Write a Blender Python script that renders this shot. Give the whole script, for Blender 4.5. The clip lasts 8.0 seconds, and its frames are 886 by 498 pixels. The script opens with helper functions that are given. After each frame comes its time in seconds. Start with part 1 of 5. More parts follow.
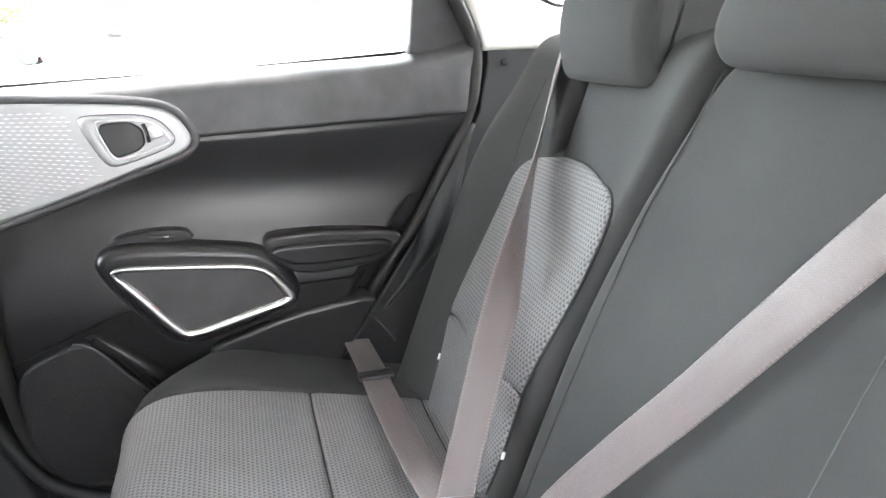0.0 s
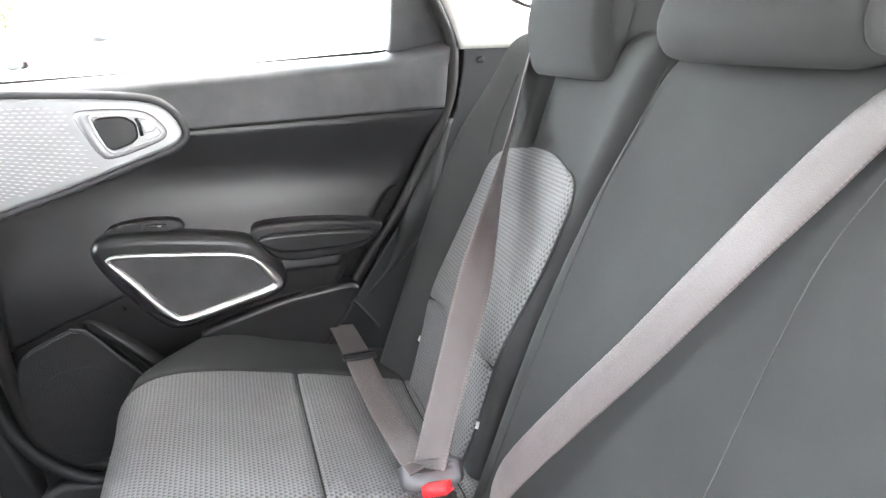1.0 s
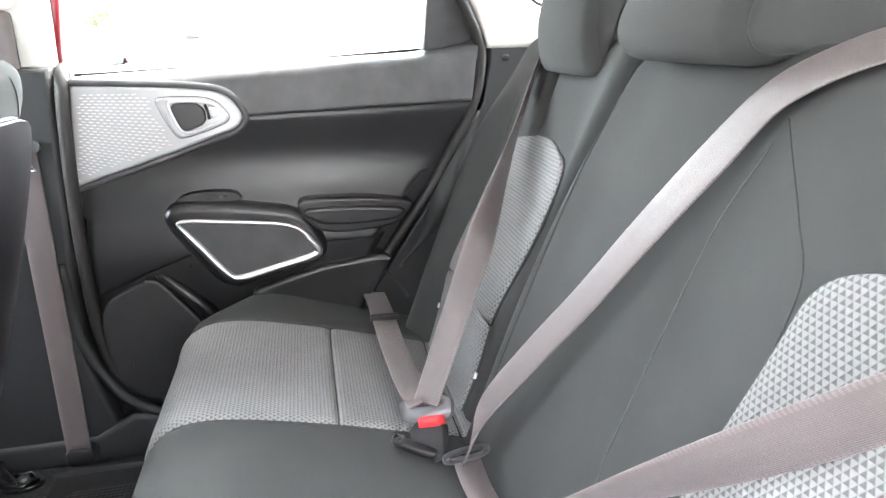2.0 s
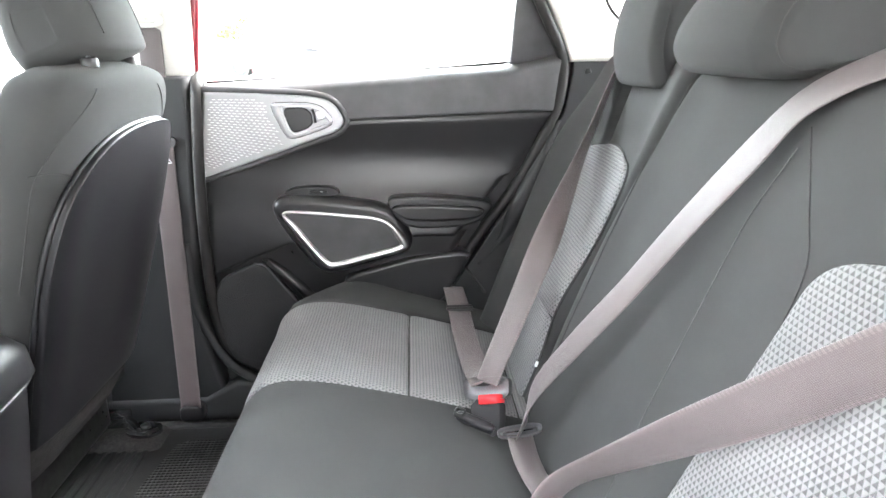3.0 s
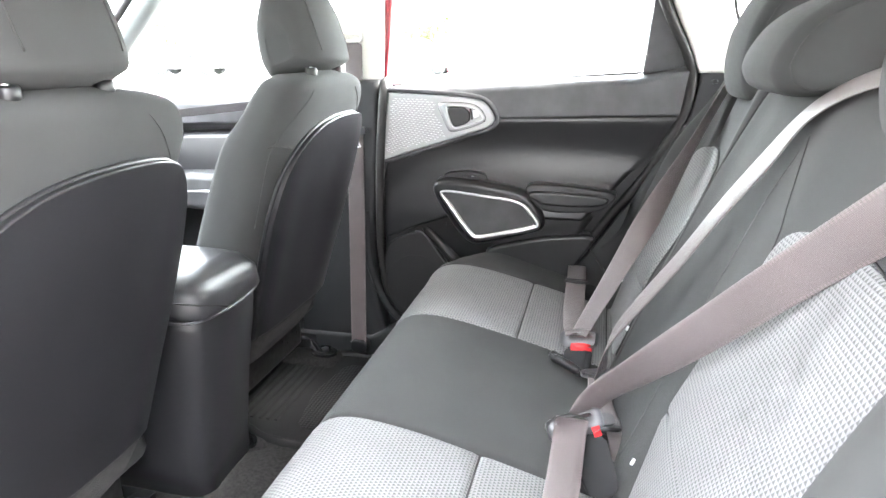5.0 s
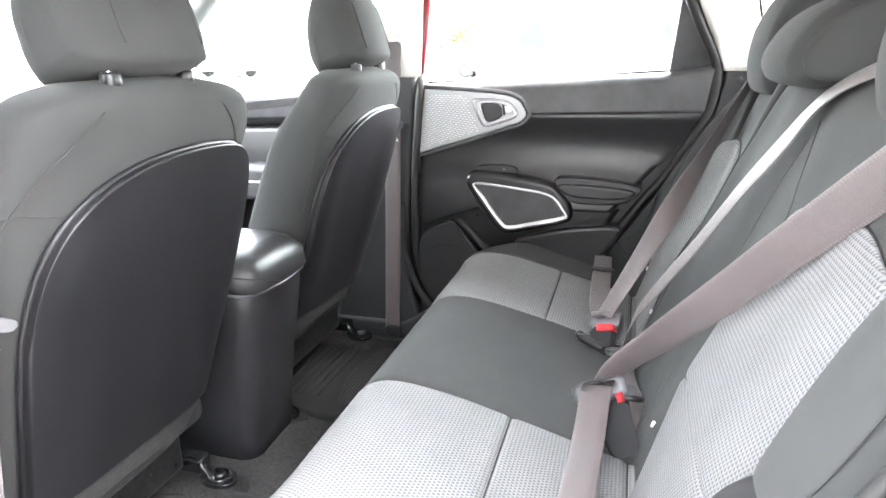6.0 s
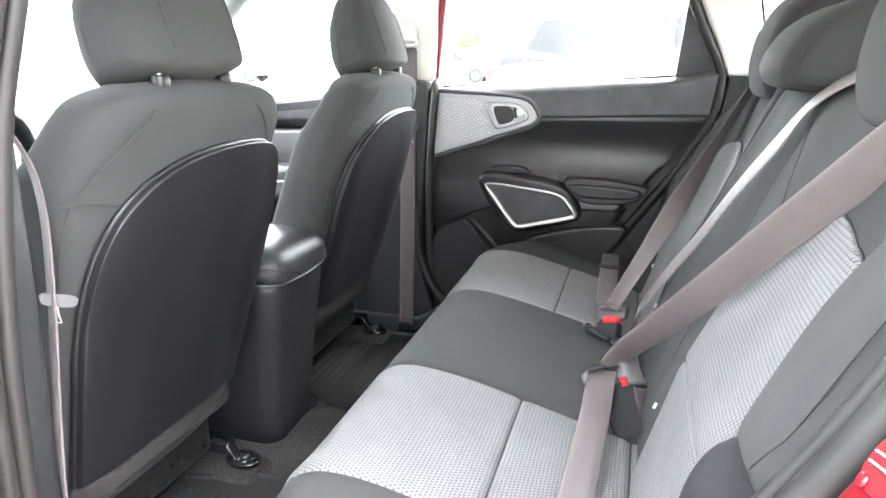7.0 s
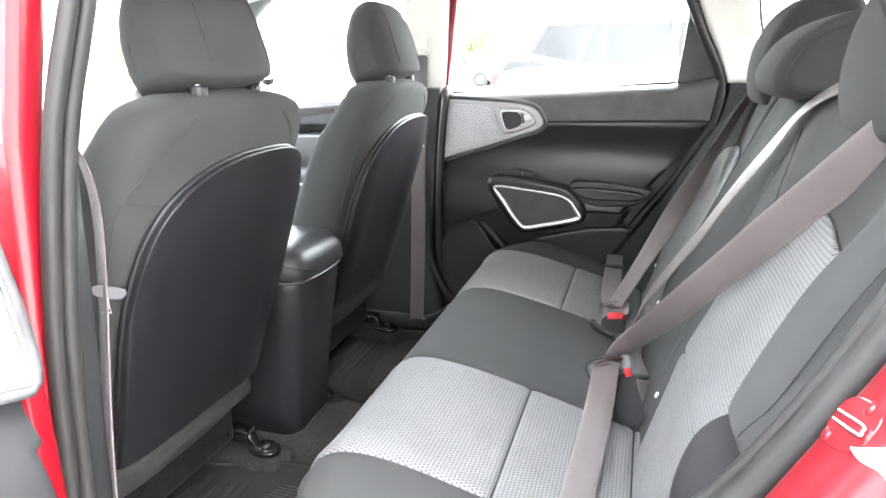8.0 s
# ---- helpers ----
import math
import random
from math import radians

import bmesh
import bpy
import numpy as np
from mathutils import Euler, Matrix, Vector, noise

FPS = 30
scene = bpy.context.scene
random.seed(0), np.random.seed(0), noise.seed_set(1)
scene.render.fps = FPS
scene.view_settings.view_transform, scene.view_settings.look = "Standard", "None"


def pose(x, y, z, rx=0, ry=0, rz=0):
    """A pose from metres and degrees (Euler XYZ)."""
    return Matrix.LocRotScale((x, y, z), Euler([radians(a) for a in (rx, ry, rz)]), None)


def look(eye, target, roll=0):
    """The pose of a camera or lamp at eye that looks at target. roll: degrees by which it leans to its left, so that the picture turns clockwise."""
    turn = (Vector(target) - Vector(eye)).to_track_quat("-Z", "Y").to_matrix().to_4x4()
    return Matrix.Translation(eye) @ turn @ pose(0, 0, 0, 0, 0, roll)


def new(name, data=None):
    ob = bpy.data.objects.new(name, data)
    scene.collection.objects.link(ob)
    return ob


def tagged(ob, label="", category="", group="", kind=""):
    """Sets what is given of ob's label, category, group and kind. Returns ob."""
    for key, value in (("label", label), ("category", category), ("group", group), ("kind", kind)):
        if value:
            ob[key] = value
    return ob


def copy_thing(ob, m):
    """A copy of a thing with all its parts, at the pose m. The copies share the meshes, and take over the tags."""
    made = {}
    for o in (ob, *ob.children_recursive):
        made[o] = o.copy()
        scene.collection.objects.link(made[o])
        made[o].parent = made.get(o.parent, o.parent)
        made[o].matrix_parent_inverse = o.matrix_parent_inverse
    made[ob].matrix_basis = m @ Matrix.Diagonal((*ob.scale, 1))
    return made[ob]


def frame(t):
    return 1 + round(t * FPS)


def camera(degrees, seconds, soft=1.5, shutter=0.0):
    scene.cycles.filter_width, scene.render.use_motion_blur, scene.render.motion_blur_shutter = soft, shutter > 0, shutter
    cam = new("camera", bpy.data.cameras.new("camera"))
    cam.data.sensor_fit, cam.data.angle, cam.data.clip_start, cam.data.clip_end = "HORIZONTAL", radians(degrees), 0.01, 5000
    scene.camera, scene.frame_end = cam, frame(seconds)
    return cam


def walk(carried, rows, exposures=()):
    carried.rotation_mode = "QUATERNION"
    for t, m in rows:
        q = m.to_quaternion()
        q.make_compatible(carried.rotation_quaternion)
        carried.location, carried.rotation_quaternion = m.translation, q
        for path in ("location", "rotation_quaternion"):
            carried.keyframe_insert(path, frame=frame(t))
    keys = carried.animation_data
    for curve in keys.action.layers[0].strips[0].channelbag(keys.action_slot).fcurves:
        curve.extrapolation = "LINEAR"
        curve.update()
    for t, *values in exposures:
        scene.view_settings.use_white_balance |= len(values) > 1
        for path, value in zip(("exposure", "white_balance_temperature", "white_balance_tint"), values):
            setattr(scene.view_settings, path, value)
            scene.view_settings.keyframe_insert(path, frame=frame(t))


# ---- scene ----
cam = camera(69.6, 8.0)
PATH = [
    (0, (-0.059, -0.35, 1.219), (0.509, 1.454, 0.57), -1.1),
    (0.5, (-0.047, -0.389, 1.198), (0.531, 1.423, 0.578), -1.5),
    (1, (-0.062, -0.418, 1.211), (0.538, 1.38, 0.572), -1.2),
    (2.3, (0.001, -0.622, 1.211), (0.271, 1.259, 0.585), -1.0),
    (2.5, (0.005, -0.639, 1.209), (0.193, 1.255, 0.594), -1.1),
    (3, (0.018, -0.691, 1.212), (0.104, 1.216, 0.616), -0.7),
    (3.5, (0.05, -0.742, 1.217), (0.069, 1.167, 0.621), -0.8),
    (4, (0.073, -0.814, 1.22), (-0.06, 1.093, 0.633), -0.8),
    (4.5, (0.103, -0.888, 1.232), (-0.194, 1.003, 0.654), -0.6),
    (5, (0.145, -0.969, 1.238), (-0.315, 0.886, 0.646), -0.4),
    (6.5, (0.152, -1.102, 1.221), (-0.394, 0.735, 0.647), -0.2),
    (7, (0.159, -1.142, 1.225), (-0.405, 0.691, 0.658), -0.1),
    (7.5, (0.168, -1.182, 1.229), (-0.411, 0.648, 0.666), -0.2),
    (8, (0.163, -1.212, 1.236), (-0.415, 0.62, 0.679), -0.2),
]
EXPOSURES = [(0.0, 6.42), (1.2, 6.50), (2.5, 6.50), (5.0, 6.48), (6.3, 6.24), (8.0, 5.98)]
walk(cam, [(t, look(eye, target, roll)) for t, eye, target, roll in PATH], EXPOSURES)

# ---- world, sun, exposure ----
world = bpy.data.worlds.new("overcast_sky")
scene.world = world
world.use_nodes = True
wn, wl = world.node_tree.nodes, world.node_tree.links
sky = wn.new("ShaderNodeTexSky")
sky.sky_type, sky.sun_disc = "NISHITA", False
sky.sun_elevation, sky.sun_rotation = radians(60), radians(72)
sky.air_density, sky.dust_density = 1.0, 4.0
cloud = wn.new("ShaderNodeHueSaturation")
cloud.inputs["Saturation"].default_value = 0.20
wl.new(sky.outputs[0], cloud.inputs["Color"])
wl.new(cloud.outputs[0], wn["Background"].inputs[0])
wn["Background"].inputs[1].default_value = 0.15
sun = new("sun", bpy.data.lights.new("sun", "SUN"))
sun.data.energy, sun.data.angle, sun.data.color = 0.2, radians(30), (1.0, 0.97, 0.94)
sun.matrix_world = look((4.76, 1.55, 8.66), (0, 0, 0))


# ---- materials ----
def mat(name, color, rough=0.6, metal=0.0, var=0.12, scale=40.0, bump=0.15, bscale=900.0, bdist=0.0004, spec=0.5, coat=0.0, sheen=0.0, rvar=0.08):
    m = bpy.data.materials.new(name)
    m.use_nodes = True
    n, l = m.node_tree.nodes, m.node_tree.links
    b = n["Principled BSDF"]
    b.inputs["Roughness"].default_value, b.inputs["Metallic"].default_value = rough, metal
    b.inputs["Specular IOR Level"].default_value, b.inputs["Coat Weight"].default_value = spec, coat
    b.inputs["Sheen Weight"].default_value = sheen
    tc = n.new("ShaderNodeTexCoord")
    big = n.new("ShaderNodeTexNoise")
    big.inputs["Scale"].default_value, big.inputs["Detail"].default_value = scale, 6
    l.new(tc.outputs["Object"], big.inputs["Vector"])
    ramp = n.new("ShaderNodeMapRange")
    ramp.inputs[1].default_value, ramp.inputs[2].default_value = 0.3, 0.7
    ramp.inputs[3].default_value, ramp.inputs[4].default_value = 1 - var, 1 + var
    l.new(big.outputs[0], ramp.inputs[0])
    mul = n.new("ShaderNodeVectorMath")
    mul.operation = "SCALE"
    mul.inputs[0].default_value = color
    l.new(ramp.outputs[0], mul.inputs["Scale"])
    l.new(mul.outputs[0], b.inputs["Base Color"])
    if bump:
        fine = n.new("ShaderNodeTexNoise")
        fine.inputs["Scale"].default_value, fine.inputs["Detail"].default_value = bscale, 3
        l.new(tc.outputs["Object"], fine.inputs["Vector"])
        bp = n.new("ShaderNodeBump")
        bp.inputs["Strength"].default_value, bp.inputs["Distance"].default_value = bump, bdist
        l.new(fine.outputs[0], bp.inputs["Height"])
        l.new(bp.outputs[0], b.inputs["Normal"])
        rr = n.new("ShaderNodeMapRange")
        rr.inputs[3].default_value, rr.inputs[4].default_value = max(rough - rvar, 0.02), min(rough + rvar, 1)
        l.new(big.outputs[0], rr.inputs[0])
        l.new(rr.outputs[0], b.inputs["Roughness"])
    return m


def math_node(n, l, op, a, b=None):
    k = n.new("ShaderNodeMath")
    k.operation = op
    for i, v in enumerate((a, b)):
        if v is None:
            continue
        if isinstance(v, (int, float)):
            k.inputs[i].default_value = v
        else:
            l.new(v, k.inputs[i])
    return k.outputs[0]


def webbing_cloth(name, color, cell, relief, contrast, rough=0.6):
    """Belt webbing: fine crossing yarns, laid out in metres by the UV map."""
    m = mat(name, color, rough, bump=0.0, var=0.07, scale=15, sheen=0.1)
    n, l = m.node_tree.nodes, m.node_tree.links
    b = n["Principled BSDF"]
    uv = n.new("ShaderNodeUVMap")
    sep = n.new("ShaderNodeSeparateXYZ")
    l.new(uv.outputs[0], sep.inputs[0])
    u, v = sep.outputs[0], sep.outputs[1]
    hn = math_node(n, l, "DIVIDE", math_node(n, l, "MINIMUM", math_node(n, l, "PINGPONG", u, cell / 2), math_node(n, l, "PINGPONG", v, cell / 2)), cell / 2)
    finish_cloth(m, hn, relief, contrast)
    # paler sewn selvedge along both edges
    rim = n.new("ShaderNodeMapRange")
    rim.inputs[1].default_value, rim.inputs[2].default_value = 0.0186, 0.0198
    rim.inputs[3].default_value, rim.inputs[4].default_value = 1.0, 1.35
    l.new(math_node(n, l, "ABSOLUTE", u), rim.inputs[0])
    dash = math_node(n, l, "ADD", 0.72, math_node(n, l, "MULTIPLY", math_node(n, l, "PINGPONG", v, 0.0022), 160.0))
    edge = math_node(n, l, "MAXIMUM", 1.0, math_node(n, l, "MULTIPLY", rim.outputs[0], dash))
    mul = n.new("ShaderNodeVectorMath")
    mul.operation = "SCALE"
    l.new(b.inputs["Base Color"].links[0].from_socket, mul.inputs[0])
    l.new(edge, mul.inputs["Scale"])
    l.new(mul.outputs[0], b.inputs["Base Color"])
    return m


def finish_cloth(m, hn, relief, contrast):
    """Relief and yarn colour from the pattern value hn (0: ground yarn, 1: raised yarn)."""
    n, l = m.node_tree.nodes, m.node_tree.links
    b = n["Principled BSDF"]
    tc = n.new("ShaderNodeTexCoord")
    th = n.new("ShaderNodeTexNoise")
    th.inputs["Scale"].default_value = 2200
    l.new(tc.outputs["Object"], th.inputs["Vector"])
    tot = math_node(n, l, "ADD", hn, math_node(n, l, "MULTIPLY", th.outputs[0], 0.35))
    bp = n.new("ShaderNodeBump")
    bp.inputs["Strength"].default_value, bp.inputs["Distance"].default_value = 1.0, relief
    l.new(tot, bp.inputs["Height"])
    l.new(bp.outputs[0], b.inputs["Normal"])
    old = b.inputs["Base Color"].links[0].from_socket
    yarn = n.new("ShaderNodeMapRange")
    yarn.inputs[3].default_value, yarn.inputs[4].default_value = 1 - contrast, 1 + contrast * 0.45
    l.new(hn, yarn.inputs[0])
    mul = n.new("ShaderNodeVectorMath")
    mul.operation = "SCALE"
    l.new(old, mul.inputs[0])
    l.new(yarn.outputs[0], mul.inputs["Scale"])
    l.new(mul.outputs[0], b.inputs["Base Color"])
    return m


def triangle_cloth(name, color, w, h, relief, contrast):
    """Seat cloth woven in staggered rows of small dark triangles on a pale ground."""
    m = mat(name, color, 0.85, bump=0.0, var=0.06, scale=12, sheen=0.02, spec=0.3)
    n, l = m.node_tree.nodes, m.node_tree.links
    uv = n.new("ShaderNodeUVMap")
    sep = n.new("ShaderNodeSeparateXYZ")
    l.new(uv.outputs[0], sep.inputs[0])
    u, v = sep.outputs[0], sep.outputs[1]
    row = math_node(n, l, "DIVIDE", v, h)
    fl = math_node(n, l, "FLOOR", row)
    fv = math_node(n, l, "SUBTRACT", row, fl)
    us = math_node(n, l, "ADD", u, math_node(n, l, "MULTIPLY", fl, w / 2))
    fu = math_node(n, l, "DIVIDE", math_node(n, l, "PINGPONG", us, w / 2), w / 2)
    d = math_node(n, l, "SUBTRACT", math_node(n, l, "MULTIPLY", math_node(n, l, "SUBTRACT", 1.0, fv), 0.95), fu)
    edge = n.new("ShaderNodeMapRange")
    edge.interpolation_type = "SMOOTHSTEP"
    edge.inputs[1].default_value, edge.inputs[2].default_value = -0.12, 0.30
    edge.inputs[3].default_value, edge.inputs[4].default_value = 1.0, 0.0
    l.new(d, edge.inputs[0])
    rib = n.new("ShaderNodeMapRange")
    rib.inputs[1].default_value, rib.inputs[2].default_value = 0.0, 0.14
    l.new(fv, rib.inputs[0])
    hn = math_node(n, l, "MAXIMUM", edge.outputs[0], math_node(n, l, "SUBTRACT", 1.0, rib.outputs[0]))
    return finish_cloth(m, hn, relief, contrast)


def glass(name, tint=(0.93, 0.96, 0.95), ior=1.3):
    m = bpy.data.materials.new(name)
    m.use_nodes = True
    n, l = m.node_tree.nodes, m.node_tree.links
    n.remove(n["Principled BSDF"])
    t, g, mx, fr = n.new("ShaderNodeBsdfTransparent"), n.new("ShaderNodeBsdfGlossy"), n.new("ShaderNodeMixShader"), n.new("ShaderNodeFresnel")
    t.inputs[0].default_value = (*tint, 1)
    g.inputs["Roughness"].default_value = 0.02
    fr.inputs[0].default_value = ior
    l.new(fr.outputs[0], mx.inputs[0])
    l.new(t.outputs[0], mx.inputs[1])
    l.new(g.outputs[0], mx.inputs[2])
    l.new(mx.outputs[0], n["Material Output"].inputs[0])
    return m


M_DARK = mat("charcoal_seat_cloth", (0.042, 0.043, 0.0427), 0.95, var=0.10, scale=9, bump=0.5, bscale=1600, bdist=0.0006, sheen=0.03, spec=0.2)
M_INSERT = triangle_cloth("grey_patterned_cloth", (0.178, 0.179, 0.181), 0.0061, 0.0057, 0.0011, 0.42)
M_SEAMLIGHT = mat("pale_grey_seam", (0.075, 0.075, 0.075), 0.9, var=0.1, bump=0.0)
M_SIDE = mat("seat_side_vinyl", (0.028, 0.028, 0.029), 0.8, var=0.08, scale=9, bump=0.4, bscale=1200, spec=0.15)
M_SHELL = mat("black_seat_back_plastic", (0.0125, 0.0125, 0.014), 0.36, var=0.20, scale=9, bump=0.4, bscale=1300, spec=0.4)
M_DOOR = mat("black_grained_door_plastic", (0.018, 0.018, 0.0193), 0.30, var=0.12, scale=14, bump=0.22, bscale=1000, rvar=0.05)
M_CONSOLE = mat("smooth_black_console_plastic", (0.020, 0.020, 0.022), 0.38, var=0.10, scale=12, bump=0.2, bscale=1300, rvar=0.02)
M_LID = mat("black_padded_vinyl", (0.024, 0.024, 0.026), 0.42, var=0.12, scale=14, bump=0.5, bscale=900, rvar=0.04)
M_DOORTOP = mat("dark_grey_door_top_plastic", (0.058, 0.058, 0.061), 0.48, var=0.25, scale=20, bump=0.6, bscale=1000, rvar=0.05)
M_GLOSSY = mat("smooth_black_plastic", (0.012, 0.012, 0.013), 0.32, var=0.1, scale=20, bump=0.1)
M_RUBBER = mat("black_rubber_seal", (0.017, 0.016, 0.0155), 0.48, var=0.1, scale=30, bump=0.0, spec=0.35)
M_SEAM = mat("dark_sewing_thread", (0.030, 0.030, 0.030), 0.9, var=0.1, bump=0.0)
M_TONGUE = mat("grey_tongue_plastic", (0.12, 0.12, 0.127), 0.38, var=0.08, scale=50, bump=0.1)
M_SILVER = mat("satin_silver_plastic", (0.40, 0.40, 0.41), 0.40, metal=0.45, var=0.05, scale=20, bump=0.1)
M_DASH = mat("bright_silver_dashes", (0.86, 0.86, 0.87), 0.45, metal=0.3, var=0.02, bump=0.0)
M_SATIN = mat("satin_pale_metal", (0.66, 0.67, 0.68), 0.36, metal=0.75, var=0.04, scale=20, bump=0.0)
M_CHROME = mat("satin_chrome", (0.72, 0.72, 0.73), 0.30, metal=1.0, var=0.03, scale=20, bump=0.0)
M_STEEL = mat("dark_steel", (0.10, 0.10, 0.10), 0.3, metal=0.9, var=0.2, scale=60, bump=0.2)
M_PILLAR = mat("grey_windscreen_pillar_trim", (0.20, 0.215, 0.21), 0.6, var=0.05, scale=12, bump=0.3, bscale=800)
M_LIGHT = mat("pale_grey_pillar_trim", (0.70, 0.69, 0.65), 0.7, var=0.05, scale=12, bump=0.3, bscale=800)
M_HEAD = mat("pale_headliner_cloth", (0.72, 0.71, 0.66), 0.95, var=0.04, scale=12, bump=0.4)
M_QUARTER = mat("dark_grey_quarter_trim", (0.015, 0.016, 0.017), 0.55, var=0.1, scale=10, bump=0.4)
M_BELT = webbing_cloth("mauve_grey_belt_webbing", (0.108, 0.089, 0.090), 0.0016, 0.0003, 0.12, 0.38)
M_BUCKLE = mat("grey_buckle_plastic", (0.062, 0.062, 0.066), 0.4, var=0.1, scale=50, bump=0.1)
M_REDBTN = mat("red_release_button", (0.60, 0.03, 0.04), 0.4, var=0.06, scale=50, bump=0.0)
M_CARPET = mat("charcoal_carpet", (0.034, 0.032, 0.031), 1.0, var=0.6, scale=140, bump=1.0, bscale=420, bdist=0.008)
M_FLAP = mat("grey_seat_back_carpet", (0.055, 0.053, 0.051), 1.0, var=0.3, scale=80, bump=1.0, bscale=800, bdist=0.002)
M_MAT = mat("black_rubber_mat", (0.011, 0.011, 0.011), 0.7, var=0.25, scale=40, bump=0.5, bscale=400, bdist=0.001)
M_RED = mat("red_car_paint", (0.17, 0.003, 0.009), 0.32, var=0.04, scale=5, bump=0.0, coat=0.5)
M_WHITE = mat("white_car_paint", (0.80, 0.80, 0.80), 0.3, var=0.03, scale=2, bump=0.0, coat=0.8)
M_ASPHALT = mat("worn_grey_parking_lot", (0.17, 0.17, 0.165), 0.9, var=0.2, scale=1.5, bump=0.6, bscale=60, bdist=0.004)
M_LEAF = mat("green_leaves", (0.11, 0.13, 0.05), 0.7, var=0.4, scale=3, bump=0.0)
M_BARK = mat("brown_bark", (0.10, 0.075, 0.05), 0.9, var=0.3, scale=8, bump=0.8, bscale=30, bdist=0.01)
M_TYRE = mat("black_tyre", (0.02, 0.02, 0.02), 0.8, var=0.2, scale=20, bump=0.2)
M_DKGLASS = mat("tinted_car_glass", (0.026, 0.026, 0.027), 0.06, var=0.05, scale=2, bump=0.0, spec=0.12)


def dotted(m, pitch, relief):
    """Adds a regular grid of moulded dots to a plastic or rubber."""
    n, l = m.node_tree.nodes, m.node_tree.links
    v = n.new("ShaderNodeTexVoronoi")
    v.inputs["Scale"].default_value, v.inputs["Randomness"].default_value = 1 / pitch, 0.0
    tc = n.new("ShaderNodeTexCoord")
    l.new(tc.outputs["Object"], v.inputs["Vector"])
    bp = n.new("ShaderNodeBump")
    bp.invert = True
    bp.inputs["Strength"].default_value, bp.inputs["Distance"].default_value = 1.0, relief
    l.new(v.outputs["Distance"], bp.inputs["Height"])
    l.new(bp.outputs[0], n["Principled BSDF"].inputs["Normal"])
    return m


M_MATDOTS = dotted(mat("dotted_black_rubber", (0.013, 0.013, 0.013), 0.6, var=0.25, scale=40, bump=0.5), 0.009, 0.006)
M_GLASS = glass("clear_window_glass")
M_SCREEN = glass("coated_windscreen_glass", (0.93, 0.96, 0.95), 1.10)
M_PRIVACY = glass("tinted_rear_glass", (0.70, 0.72, 0.71))


# ---- helpers of this scene ----
def part(name, bm, material, parent=None, label="", smooth=True):
    me = bpy.data.meshes.new(name)
    bmesh.ops.recalc_face_normals(bm, faces=bm.faces)
    bm.to_mesh(me)
    bm.free()
    me.materials.append(material)
    me.polygons.foreach_set("use_smooth", [smooth and len(p.vertices) < 9 for p in me.polygons])
    ob = new(name, me)
    if parent is not None:
        ob.parent = parent
    if label:
        tagged(ob, label)
    return ob


def thing(name, label, category, group="", kind=""):
    return tagged(new(name), label, category, group, kind)


def spline(pts, n):
    """n points along a smooth line through pts."""
    p = [np.array(q, float) for q in pts]
    p = [2 * p[0] - p[1], *p, 2 * p[-1] - p[-2]]
    out = []
    for i in range(n):
        s = i / (n - 1) * (len(p) - 3)
        k = min(int(s), len(p) - 4)
        t = s - k
        a, b, c, d = p[k:k + 4]
        out.append(0.5 * (2 * b + (c - a) * t + (2 * a - 5 * b + 4 * c - d) * t * t + (3 * b - a - 3 * c + d) * t ** 3))
    return out


def lerp_table(z, table):
    zs, xs = zip(*sorted(table))
    return float(np.interp(z, zs, xs))


def smooth_table(z, table, cache={}):
    """Like lerp_table, along a smooth line through the rows."""
    key = tuple(table)
    if key not in cache:
        cache[key] = np.array(spline(sorted(table), 160))
    return float(np.interp(z, cache[key][:, 0], cache[key][:, 1]))


def sheet(fn, na, nb, uv=None):
    """A grid mesh of fn(a, b), a and b from 0 to 1, with UVs from uv(a, b) in metres."""
    bm = bmesh.new()
    lay = bm.loops.layers.uv.new("UVMap")
    vs = [[bm.verts.new(fn(i / na, j / nb)) for j in range(nb + 1)] for i in range(na + 1)]
    for i in range(na):
        for j in range(nb):
            f = bm.faces.new((vs[i][j], vs[i + 1][j], vs[i + 1][j + 1], vs[i][j + 1]))
            if uv:
                for lp, (a, b) in zip(f.loops, ((i, j), (i + 1, j), (i + 1, j + 1), (i, j + 1))):
                    lp[lay].uv = uv(a / na, b / nb)
    return bm


def loft(rings, cap=True, bm=None):
    bm = bm or bmesh.new()
    vs = [[bm.verts.new(p) for p in r] for r in rings]
    k = len(vs[0])
    for a, b in zip(vs, vs[1:]):
        for i in range(k):
            bm.faces.new((a[i], a[(i + 1) % k], b[(i + 1) % k], b[i]))
    if cap:
        bm.faces.new(vs[0][::-1])
        bm.faces.new(vs[-1])
    return bm


def rounded(pts, times=2, q=0.22):
    """Corner-cut outline of a closed polygon."""
    for _ in range(times):
        out = []
        for a, b in zip(pts, pts[1:] + pts[:1]):
            a, b = np.array(a), np.array(b)
            out += [a + (b - a) * q, b + (a - b) * q]
        pts = out
    return [tuple(p) for p in pts]


def inset(pts, d):
    p = np.array(pts)
    area = 0.5 * np.sum(p[:, 0] * np.roll(p[:, 1], -1) - p[:, 1] * np.roll(p[:, 0], -1))
    e = np.roll(p, -1, 0) - np.roll(p, 1, 0)
    nrm = np.stack([-e[:, 1], e[:, 0]], 1) / (np.linalg.norm(e, axis=1)[:, None] + 1e-9)
    return [tuple(q) for q in p + nrm * d * (1 if area > 0 else -1)]


def place(kind, u, v, w):
    return {"y": (u, w, v), "x": (w, u, v), "z": (u, v, w)}[kind]


